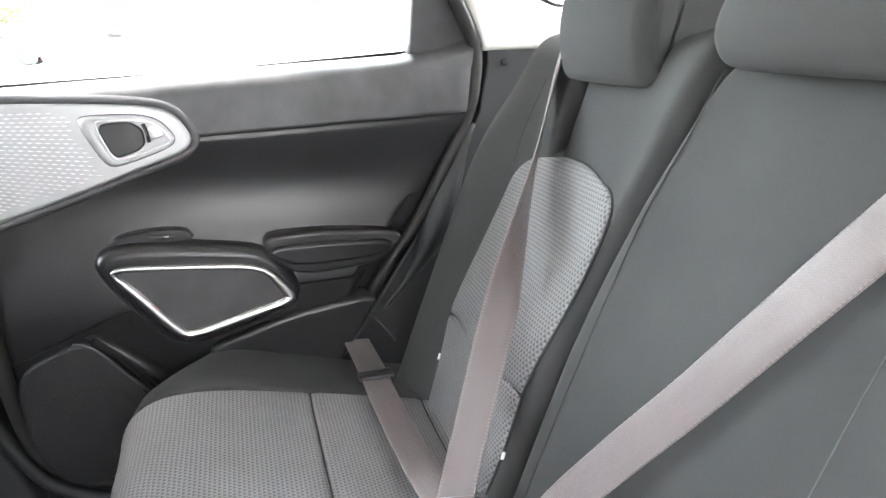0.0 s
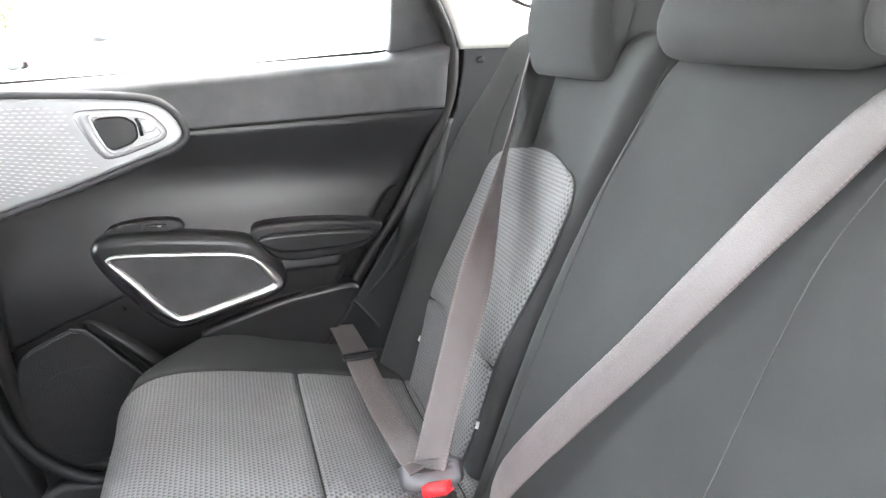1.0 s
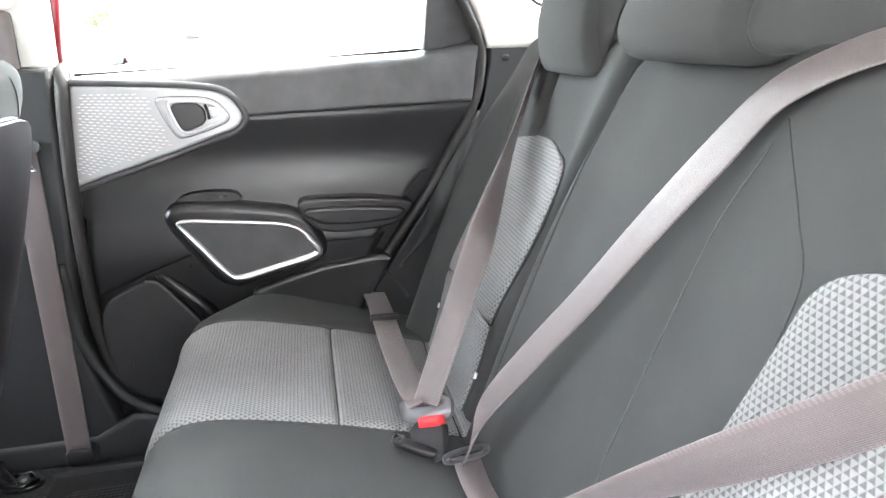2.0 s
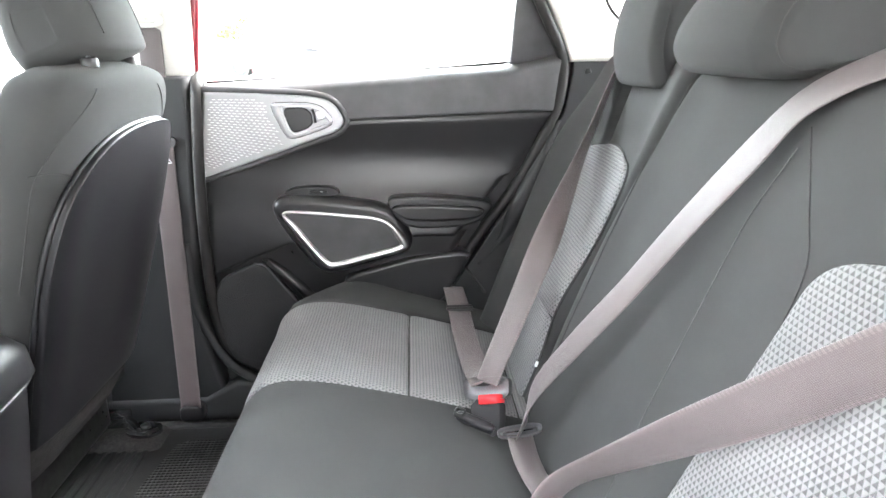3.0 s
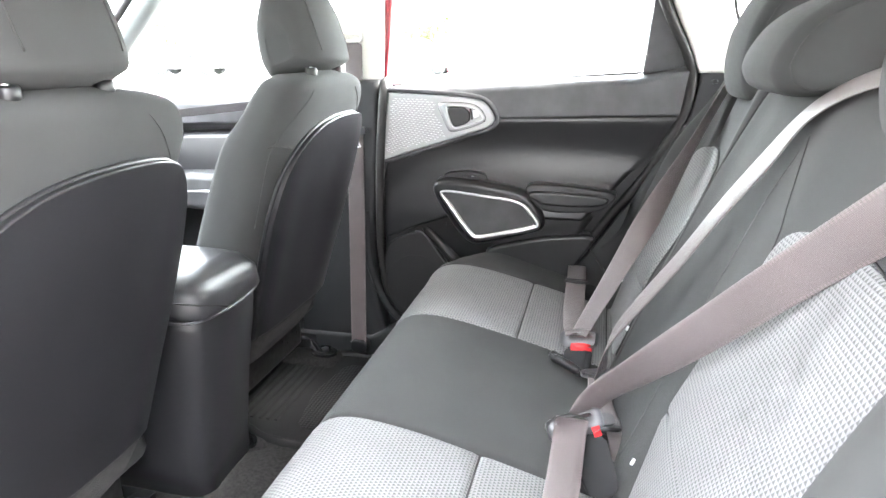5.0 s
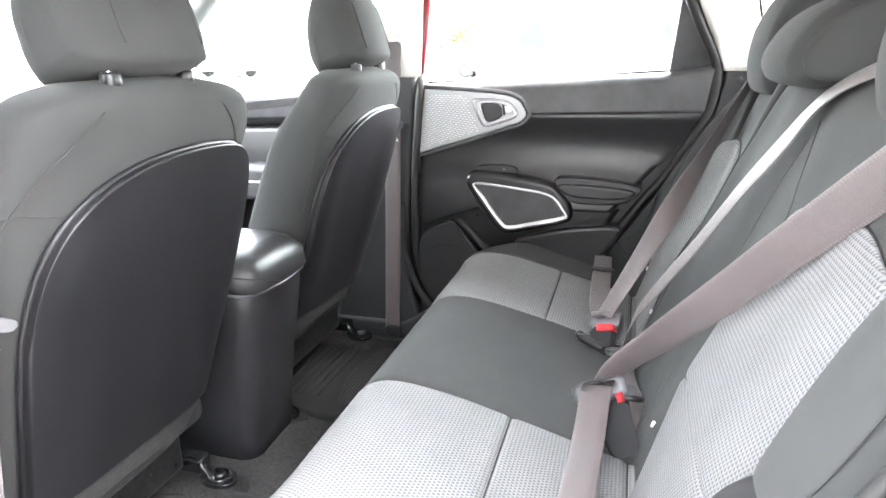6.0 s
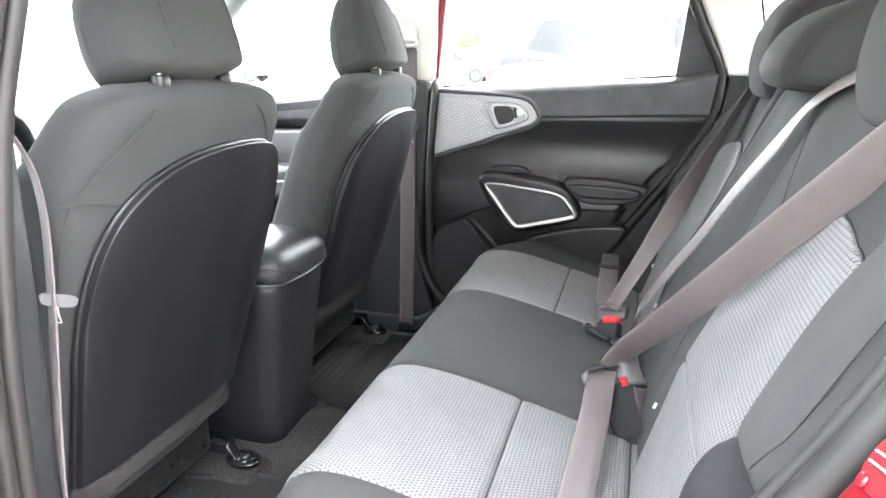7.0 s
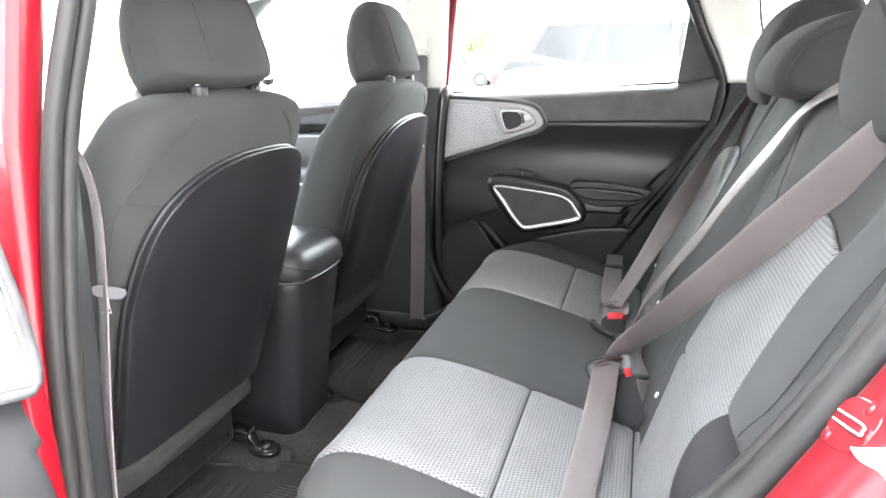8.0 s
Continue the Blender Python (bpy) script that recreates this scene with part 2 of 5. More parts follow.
def prism(outline, axis, w0, w1, bevel=0.004, steps=2, bm=None):
    """A solid from an outline in the plane across axis, from w0 to the bevelled face at w1."""
    s = 1 if w1 > w0 else -1
    rings = [[place(axis, u, v, w0) for u, v in outline]]
    for k in range(steps + 1):
        a = k / steps * math.pi / 2
        o = inset(outline, bevel * (1 - math.cos(a))) if k else outline
        rings.append([place(axis, u, v, w1 - s * bevel * (1 - math.sin(a))) for u, v in o])
    return loft(rings, bm=bm)


def ring_prism(outer, inner, axis, w0, w1, bulge=0.003):
    """A closed frame between two outlines with the same number of points."""
    bm = bmesh.new()
    n = len(outer)
    mid = [tuple((np.array(a) + np.array(b)) / 2) for a, b in zip(outer, inner)]
    s = 1 if w1 > w0 else -1
    loops = [(outer, w0), (outer, w1), (mid, w1 + s * bulge), (inner, w1), (inner, w0)]
    vs = [[bm.verts.new(place(axis, u, v, w)) for u, v in o] for o, w in loops]
    for a, b in zip(vs, vs[1:]):
        for i in range(n):
            bm.faces.new((a[i], a[(i + 1) % n], b[(i + 1) % n], b[i]))
    return bm


def box(x0, x1, y0, y1, z0, z1, b=0.01, bm=None):
    bm2 = bmesh.new()
    bmesh.ops.create_cube(bm2, size=1)
    for v in bm2.verts:
        v.co = ((x0 + x1) / 2 + v.co.x * (x1 - x0), (y0 + y1) / 2 + v.co.y * (y1 - y0), (z0 + z1) / 2 + v.co.z * (z1 - z0))
    if b:
        bmesh.ops.bevel(bm2, geom=bm2.edges[:], offset=b, segments=3, profile=0.6, affect="EDGES")
    if bm is None:
        return bm2
    me = bpy.data.meshes.new("joined")
    bm2.to_mesh(me)
    bm.from_mesh(me)
    bm2.free()
    bpy.data.meshes.remove(me)
    return bm


def tube(pts, r, sides=8, closed=False, flat=1.0, bm=None):
    """A round bar along pts."""
    bm = bm or bmesh.new()
    p = [Vector(q) for q in pts]
    n = len(p)
    rings = []
    up = Vector((0.13, 0.31, 0.94))
    for i in range(n):
        d = (p[(i + 1) % n] - p[i - 1]) if closed else (p[min(i + 1, n - 1)] - p[max(i - 1, 0)])
        d.normalize()
        s = d.cross(up).normalized()
        t = s.cross(d)
        w = r[i] if isinstance(r, list) else r
        rings.append([bm.verts.new(p[i] + w * (math.cos(a) * s + flat * math.sin(a) * t)) for a in (2 * math.pi * k / sides for k in range(sides))])
    pairs = list(zip(rings, rings[1:])) + ([(rings[-1], rings[0])] if closed else [])
    for a, b in pairs:
        for i in range(sides):
            bm.faces.new((a[i], a[(i + 1) % sides], b[(i + 1) % sides], b[i]))
    if not closed:
        bm.faces.new(rings[0][::-1])
        bm.faces.new(rings[-1])
    return bm


def webbing(rows, width=0.047, thick=0.0014, n=48):
    """A belt along rows of (x, y, z, wx, wy, wz): points of its middle line, and the direction across it."""
    line = spline([r[:3] for r in rows], n)
    across = spline([r[3:] for r in rows], n)
    bm = bmesh.new()
    lay = bm.loops.layers.uv.new("UVMap")
    rings, dist = [], [0.0]
    for i in range(n):
        c = Vector(line[i])
        d = Vector(line[min(i + 1, n - 1)]) - Vector(line[max(i - 1, 0)])
        a = Vector(across[i])
        a = (a - a.dot(d) / d.length_squared * d).normalized()
        nn = a.cross(d).normalized()
        prof = [(-0.5, 0.35), (-0.46, 1), (-0.2, 1), (0, 1), (0.2, 1), (0.46, 1), (0.5, 0.35)]
        top = [c + a * width * u + nn * thick * w for u, w in prof]
        bot = [c + a * width * u - nn * thick * w for u, w in prof[::-1]]
        rings.append([bm.verts.new(q) for q in top + bot])
        if i:
            dist.append(dist[-1] + (Vector(line[i]) - Vector(line[i - 1])).length)
    us = [u * width for u, _ in prof] + [u * width for u, _ in prof[::-1]]
    k = len(us)
    for i in range(n - 1):
        for j in range(k):
            f = bm.faces.new((rings[i][j], rings[i][(j + 1) % k], rings[i + 1][(j + 1) % k], rings[i + 1][j]))
            for lp, (a, b) in zip(f.loops, ((i, j), (i, (j + 1) % k), (i + 1, (j + 1) % k), (i + 1, j))):
                lp[lay].uv = (us[b], dist[a])
    bm.faces.new(rings[0][::-1])
    bm.faces.new(rings[-1])
    return bm


def puff(a, b, ea, eb, p=2.0):
    """1 in the middle of a panel, falling to 0 at its sewn edges; ea, eb: how wide the roll is."""
    fa = min(1, min(a, 1 - a) / ea) if ea else 1
    fb = min(1, min(b, 1 - b) / eb) if eb else 1
    return (1 - (1 - fa) ** p) ** 0.5 * (1 - (1 - fb) ** p) ** 0.5


# ---- ground and surroundings ----
def ground_sheet():
    bm = bmesh.new()
    r = [0, 3, 8, 20, 60, 200, 900, 3000]
    vs = [[bm.verts.new((d * math.cos(a), d * math.sin(a), 0)) for a in (2 * math.pi * k / 32 for k in range(32))] for d in r[1:]]
    c = bm.verts.new((0, 0, 0))
    for i in range(32):
        bm.faces.new((c, vs[0][i], vs[0][(i + 1) % 32]))
    for a, b in zip(vs, vs[1:]):
        for i in range(32):
            bm.faces.new((a[i], b[i], b[(i + 1) % 32], a[(i + 1) % 32]))
    return tagged(part("ground", bm, M_ASPHALT, smooth=False), "worn grey asphalt of the car park", "ground", kind="structure")


ground_sheet()

# plain unseen wall, added behind the viewer to shape light through the open door
M_BLOCKER = mat("grey_render_blocker", (0.26, 0.26, 0.256), 0.9, var=0.1, scale=1.2, bump=0.4, bscale=40, bdist=0.003)

def parked_vehicle(name, label, m, paint, length, width, height, waist=0.60, panes=None, group="parked vehicles"):
    """A boxy estate vehicle along x, nose towards +x, standing on z = 0."""
    root = thing(name, label, "vehicle", group)
    L, W, H = length / 2, width / 2, height
    belt = H * waist
    low = [(-L, 0.55), (-L + 0.06, 0.40), (L - 0.10, 0.38), (L, 0.55), (L - 0.02, belt * 0.80), (L - 0.22, belt * 0.93), (L - 1.15, belt + 0.02), (-L + 0.10, belt + 0.03), (-L - 0.02, belt * 0.8)]
    o = rounded(low, 2)
    part("body", loft([[(x, y * W, z) for x, z in inset(o, d)] for y, d in ((-0.9, 0.03), (-1, 0.0), (-0.985, -0.0), (0.985, 0.0), (1, 0.0), (0.9, 0.03))]), paint, root)
    top = [(-L + 0.08, belt), (-L + 0.42, H - 0.12), (-L + 0.65, H - 0.02), (L - 2.2, H), (L - 1.85, H - 0.10), (L - 1.15, belt)]
    o2 = rounded(top, 1)
    part("cabin", loft([[(x, y * W * (1 - 0.18 * (z - belt) / (H - belt)), z) for x, z in inset(o2, d)] for y, d in ((-0.9, 0.05), (-0.97, 0.0), (0.97, 0.0), (0.9, 0.05))]), paint, root)
    for s in (-1, 1):
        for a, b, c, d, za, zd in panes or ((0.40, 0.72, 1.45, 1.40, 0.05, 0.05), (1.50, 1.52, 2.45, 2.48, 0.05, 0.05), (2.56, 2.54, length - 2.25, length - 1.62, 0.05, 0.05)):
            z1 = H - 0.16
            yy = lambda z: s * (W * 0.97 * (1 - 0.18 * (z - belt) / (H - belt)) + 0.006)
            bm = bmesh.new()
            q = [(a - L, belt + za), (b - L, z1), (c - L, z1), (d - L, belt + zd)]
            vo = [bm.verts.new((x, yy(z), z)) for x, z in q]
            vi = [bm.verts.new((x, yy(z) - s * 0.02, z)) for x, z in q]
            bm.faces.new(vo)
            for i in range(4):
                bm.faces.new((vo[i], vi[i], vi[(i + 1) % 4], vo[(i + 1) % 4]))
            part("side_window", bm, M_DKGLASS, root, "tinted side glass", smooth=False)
    for x in (-L + 0.85, L - 0.95):
        for s in (-1, 1):
            ring = lambda r, y: [(x + r * math.cos(k * math.pi / 12), y, 0.37 + r * math.sin(k * math.pi / 12)) for k in range(24)]
            arch = lambda y: [(x + 0.43 * math.cos(k * math.pi / 12), y, max(0.10, 0.39 + 0.43 * math.sin(k * math.pi / 12))) for k in range(24)]
            part("wheel_arch", loft([arch(s * (W - 0.20)), arch(s * (W + 0.004))]), M_TYRE, root, "dark wheel arch", smooth=False)
            w = part("tyre", loft([ring(0.30, s * (W - 0.22)), ring(0.37, s * (W - 0.20)), ring(0.37, s * (W - 0.01)), ring(0.30, s * (W + 0.01))]), M_TYRE, root)
            part("rim", loft([ring(0.215, s * (W + 0.005)), ring(0.21, s * (W + 0.018)), ring(0.06, s * (W + 0.012))]), M_SILVER, w, "silver wheel rim")
    root.matrix_world = m
    return root


parked_vehicle("parked_suv", "white sport utility vehicle with tinted windows in the car park", pose(0.78, 7.9, 0, 0, 0, -3), M_WHITE, 4.9, 1.95, 1.86, 0.645, ((0.41, 0.61, 1.15, 0.99, 0.16, 0.05), (1.02, 1.18, 1.30, 1.28, 0.05, 0.05), (1.32, 1.34, 2.08, 2.08, 0.04, 0.03), (2.16, 2.15, 2.62, 3.20, 0.03, 0.03)))
parked_vehicle("parked_truck", "white boxy vehicle standing far off in the car park", pose(-10.7, 36.0, 0, 0, 0, 0), M_WHITE, 5.2, 1.95, 1.95)
parked_vehicle("parked_hatchback", "red hatchback standing beyond the white vehicle", pose(-3.75, 25.0, 0, 0, 0, 0), M_RED, 4.2, 1.8, 1.5)
parked_vehicle("parked_estate", "white car standing far off across the car park", pose(-24.0, 34.0, 0, 0, 0, 8), M_WHITE, 4.6, 1.85, 1.55)


def tree(x, y, h, seed):
    rnd = random.Random(seed)
    root = thing("tree", "leafy green tree at the edge of the car park", "tree", "trees at the edge of the car park")
    rings = [[(r * math.cos(a) + 0.1 * math.sin(z), r * math.sin(a), z) for a in (k * math.pi / 5 for k in range(10))] for z, r in ((0, 0.28), (0.4, 0.2), (h * 0.3, 0.15), (h * 0.6, 0.08))]
    bm = loft(rings)
    tips = []
    for k in range(9):
        a, z = rnd.uniform(0, 6.28), h * rnd.uniform(0.28, 0.55)
        r = h * rnd.uniform(0.18, 0.3)
        e = (r * math.cos(a), r * math.sin(a), z + h * rnd.uniform(0.12, 0.3))
        tube([(0, 0, z), (e[0] * 0.5, e[1] * 0.5, (z + e[2]) / 2 + 0.1), e], 0.05, 5, bm=bm)
        tips.append(e)
    tips += [(0, 0, h * 0.75), (0.3, 0.2, h * 0.6)]
    part("trunk", bm, M_BARK, root)
    bm = bmesh.new()
    for k in range(900):
        c = Vector(rnd.choice(tips)) + Vector((rnd.gauss(0, h * 0.09), rnd.gauss(0, h * 0.09), rnd.gauss(0, h * 0.07)))
        q = Euler((rnd.uniform(0, 6), rnd.uniform(0, 6), rnd.uniform(0, 6))).to_matrix()
        s = rnd.uniform(0.12, 0.28)
        bm.faces.new([bm.verts.new(c + q @ Vector(p) * s) for p in ((-1, 0, 0), (0, -0.5, 0.1), (1, 0, 0), (0, 0.5, 0.1))])
    tagged(part("crown", bm, M_LEAF, root, smooth=False))
    root.location = (x, y, 0)
    return root


for k, (x, y, h) in enumerate(((-16, 62, 5.0), (-21, 66, 4.6), (-27, 60, 4.2), (-44, 60, 5.0), (-52, 55, 4.5), (-12, 70, 5.2))):
    tree(x, y, h, k)


# ---- the body of the car ----
def structure(name, bm, material, label, smooth=True):
    return tagged(part(name, bm, material, None, smooth=smooth), label, name.split("_")[0], kind="structure")


FLOOR = 0.36
CY = 0.015  # the car's middle


def floor_fn(a, b):
    x, y = -1.75 + 2.75 * a, -0.70 + 1.46 * b
    t = math.exp(-((y - 0.045) / 0.12) ** 4)
    z = FLOOR - 0.012 + 0.04 * t * (1 / (1 + math.exp((x + 0.45) * 30)) * 0.5 + 0.5)
    z += 0.20 / (1 + math.exp(-(x + 0.22) * 40))
    z += 0.004 * noise.noise((x * 9, y * 9, 0))
    return (x, y, z)


structure("floor", sheet(floor_fn, 110, 60), M_CARPET, "charcoal carpet over the car floor and tunnel")
structure("floor_pan", box(-2.6, 1.2, -0.74, 0.80, 0.20, 0.30, 0.02), M_TYRE, "dark underbody pan of the car")

# door opening seam lines shared by the door, the strip and the pillar: height, then length position
SEAM_R = [(1.50, 0.188), (1.40, 0.247), (1.33, 0.279), (1.27, 0.311), (1.212, 0.342), (1.165, 0.351), (1.078, 0.336), (0.929, 0.262), (0.819, 0.183), (0.672, 0.086), (0.55, 0.02), (0.46, -0.10)]


def quarter_side(side):
    """Inner side wall behind the rear door: dark below, pale trim above with the rear quarter window."""
    Y = lambda y: y if side > 0 else 2 * CY - y
    tag = "right" if side > 0 else "left"
    low = [(x + 0.020, z) for z, x in SEAM_R if 0.5 < z < 1.18]
    o = [(0.95, 0.50), (0.95, 1.195), (0.372, 1.195)] + low
    structure("wall_quarter_" + tag, prism(o, "y", Y(0.80), Y(0.735), 0.004), M_QUARTER, "dark grey quarter panel trim beside the rear seat", smooth=False)
    o = [(0.366, 1.184), (0.95, 1.184), (0.95, 1.235), (0.56, 1.238), (0.475, 1.25), (0.438, 1.275), (0.42, 1.315), (0.405, 1.40), (0.39, 1.50), (0.208, 1.50), (0.266, 1.40), (0.298, 1.33), (0.333, 1.262)]
    bm = prism(o, "y", Y(0.79), Y(0.725), 0.012, 3)
    structure("trim_pillar_rear_" + tag, bm, M_LIGHT, "pale grey rear pillar trim round the quarter window")
    rib = spline([(0.345, Y(0.742), 1.06), (0.300, Y(0.742), 0.95), (0.262, Y(0.742), 0.86), (0.222, Y(0.742), 0.79), (0.165, Y(0.742), 0.725)], 24)
    structure("trim_quarter_rib_" + tag, tube(rib, [0.008 + 0.022 * math.sin(math.pi * min(1, k / 20)) ** 2 for k in range(24)], 12), M_QUARTER, "smooth swelling rib on the quarter panel trim")
    gap = [(0.118, Y(0.733), 0.742), (0.150, Y(0.733), 0.700), (0.182, Y(0.733), 0.655)]
    structure("trim_quarter_gap_" + tag, tube(gap, 0.0035, 6), M_SEAM, "dark joint line on the quarter panel trim")
    g = prism([(0.40, 1.23), (0.95, 1.23), (0.95, 1.5), (0.38, 1.5)], "y", Y(0.775), Y(0.770), 0.001, 1)
    rim = spline([(0.95, Y(0.756), 1.252), (0.57, Y(0.756), 1.254), (0.488, Y(0.756), 1.266), (0.455, Y(0.756), 1.288), (0.437, Y(0.756), 1.325), (0.422, Y(0.756), 1.40), (0.408, Y(0.756), 1.50)], 30)
    structure("trim_quarter_seal_" + tag, tube(rim, 0.004, 6), M_RUBBER, "black rubber edge of the rear quarter window")
    structure("trim_clip_" + tag, prism(rounded([(0.398, 1.158), (0.412, 1.160), (0.408, 1.172), (0.396, 1.168)], 1), "y", Y(0.737), Y(0.731), 0.002), M_GLOSSY, "small dark trim clip on the quarter panel")
    w = structure("window_quarter_" + tag, g, M_PRIVACY, "tinted rear quarter window glass", smooth=False)
    w.visible_shadow = False


quarter_side(1)
quarter_side(-1)


def middle_pillar(side):
    Y = lambda y: y if side > 0 else 2 * CY - y
    tag = "right" if side > 0 else "left"
    low = [(-0.74, 0.345), (-0.42, 0.36), (-0.455, 0.45), (-0.485, 0.58), (-0.480, 0.75), (-0.462, 0.97), (-0.452, 1.166), (-0.60, 1.166), (-0.66, 0.8), (-0.72, 0.5)]
    structure("trim_pillar_middle_" + tag, prism(low, "y", Y(0.80 if side > 0 else 0.748), Y(0.715 if side > 0 else 0.668), 0.014, 3), M_QUARTER, "dark lower trim of the middle pillar")
    up = [(-0.580, 1.162), (-0.448, 1.162), (-0.440, 1.30), (-0.43, 1.52), (-0.55, 1.52), (-0.572, 1.3)]
    bm = prism(up, "y", Y(0.80 if side > 0 else 0.765), Y(0.742), 0.014, 3)
    for v in bm.verts:
        v.co.y -= side * 0.16 * max(0, v.co.z - 1.17)
    structure("trim_pillar_upper_" + tag, bm, M_LIGHT, "pale grey upper trim of the middle pillar")
    # sill under the door opening
    sill = [(-1.70, 0.345), (0.10, 0.345), (0.10, 0.44), (-0.10, 0.45), (-0.33, 0.44), (-0.42, 0.455), (-0.50, 0.41), (-1.70, 0.40)]
    structure("trim_sill_" + tag, prism(sill, "y", Y(0.82), Y(0.705), 0.014, 3), M_QUARTER, "black scuff trim along the door sill")
    sk = [(-0.458, 0.30), (-0.438, 0.30), (-0.458, 0.7), (-0.446, 1.158), (-0.430, 1.30), (-0.410, 1.52), (-0.54, 1.52), (-0.568, 1.2), (-0.60, 0.30)]
    bm = prism(sk, "y", Y(0.91 if side > 0 else 0.785), Y(0.803 if side > 0 else 0.735), 0.012, 3)
    for v in bm.verts:
        if side < 0:
            v.co.y += 0.03 * min(0.0, v.co.z - 1.0) + 0.13 * max(0.0, v.co.z - 1.0)
    structure("body_pillar_" + tag, bm, M_RED, "red painted body metal of the middle pillar")


middle_pillar(1)
middle_pillar(-1)


def weather_strip(side):
    """The double lip of rubber round the rear door opening."""
    Y = lambda y: y if side > 0 else 2 * CY - y
    tag = "right" if side > 0 else "left"
    for k, (dy, dx, r) in enumerate(((0.0, 0.0, 0.0125), (0.026, 0.006, 0.0138))):
        lean = (lambda z: 0.0) if side > 0 else (lambda z: -0.03 * min(0.0, z - 1.0) - 0.10 * max(0.0, z - 1.0))
        back = 0.0 if side > 0 else -0.004
        pts = [(x + dx * 1.6 + back, Y(0.742 - 0.16 * max(0, z - 1.19) + dy), z) for z, x in SEAM_R]
        pts += [(x, Y(y + dy + lean(z)), z) for x, y, z in ((-0.25, 0.733, 0.452 - dx), (-0.36, 0.733, 0.470 - dx), (-0.425, 0.733, 0.535), (-0.452, 0.733, 0.64), (-0.450, 0.733, 0.80), (-0.436, 0.735, 0.97), (-0.418, 0.732, 1.16), (-0.398, 0.715, 1.30), (-0.372, 0.685, 1.50))]
        if side > 0:
            pts = [q for q in pts if q[0] > -0.2 or (q[0] > -0.40 and q[2] < 0.5)] + [(x, y + dy, z) for x, y, z in ((-0.430, 0.722, 0.535), (-0.455, 0.716, 0.64), (-0.456, 0.712, 0.80), (-0.450, 0.710, 0.95), (-0.440, 0.712, 1.08), (-0.436, 0.722, 1.145), (-0.455, 0.790, 1.20), (-0.455, 0.800, 1.50))]
        if side < 0:
            pts = [(x + (0.004, 0.0)[k], y - (0.005, 0.004)[k], z) if x > -0.2 else (x, y + (0.003, 0.008)[k], z) for x, y, z in pts]
        line = spline(pts, 110)
        structure(("trim_seal_inner_", "trim_seal_outer_")[k] + tag, tube(line, [r if side > 0 else (0.0075, 0.0155)[k] if p[0] > -0.2 else 0.0100 for p in line], 10), M_RUBBER, "black rubber seal round the rear door opening")


weather_strip(1)
weather_strip(-1)
for side, tag in ((1, "right"), (-1, "left")):
    Y = (lambda y: y) if side > 0 else (lambda y: 2 * CY - y)
    lip = spline([(-0.500, Y(0.722), 0.80), (-0.497, Y(0.720), 0.655), (-0.488, Y(0.720), 0.610), (-0.472, Y(0.720), 0.566), (-0.440, Y(0.720), 0.504), (-0.390, Y(0.720), 0.460), (-0.330, Y(0.720), 0.442), (-0.10, Y(0.720), 0.436)], 40)
    structure("trim_lip_" + tag, tube(lip, 0.012, 10), M_QUARTER, "smooth black lip of the pillar and sill trim")

# left body side behind the door opening, red, with the latch
qo = [(x + 0.016, z) for z, x in SEAM_R] + [(-0.10, 0.30), (1.3, 0.30), (1.3, 1.22), (0.50, 1.225), (0.445, 1.27), (0.42, 1.33), (0.39, 1.5)]
for side in (1, -1):
    Y = (lambda y: y) if side > 0 else (lambda y: 2 * CY - y)
    bm = prism([(x - (0.0 if side > 0 else 0.018), z) for x, z in qo], "y", Y(0.90), Y(0.795), 0.012, 3)
    structure("body_side_" + ("right" if side > 0 else "left"), bm, M_RED, "red painted body side behind the rear door")
structure("body_sill_left", prism([(-1.7, 0.25), (0.2, 0.25), (0.2, 0.43), (-1.7, 0.43)], "y", 2 * CY - 0.91, 2 * CY - 0.823, 0.015), M_RED, "red painted sill below the doors")
structure("body_sill_right", prism([(-1.7, 0.25), (0.2, 0.25), (0.2, 0.43), (-1.7, 0.43)], "y", 0.91, 0.823, 0.015), M_RED, "red painted sill below the doors")


# roof, headliner, windscreen, front end
def roof_fn(z0):
    def fn(a, b):
        x, y = -1.08 + 2.23 * a, CY + 0.70 * (2 * b - 1)
        return (x, y, z0 + 0.05 - 0.05 * (2 * b - 1) ** 2 - 0.10 * max(0, 0.25 - a) ** 1.5 / 0.125 - 0.04 * max(0, a - 0.8) / 0.2)
    return fn


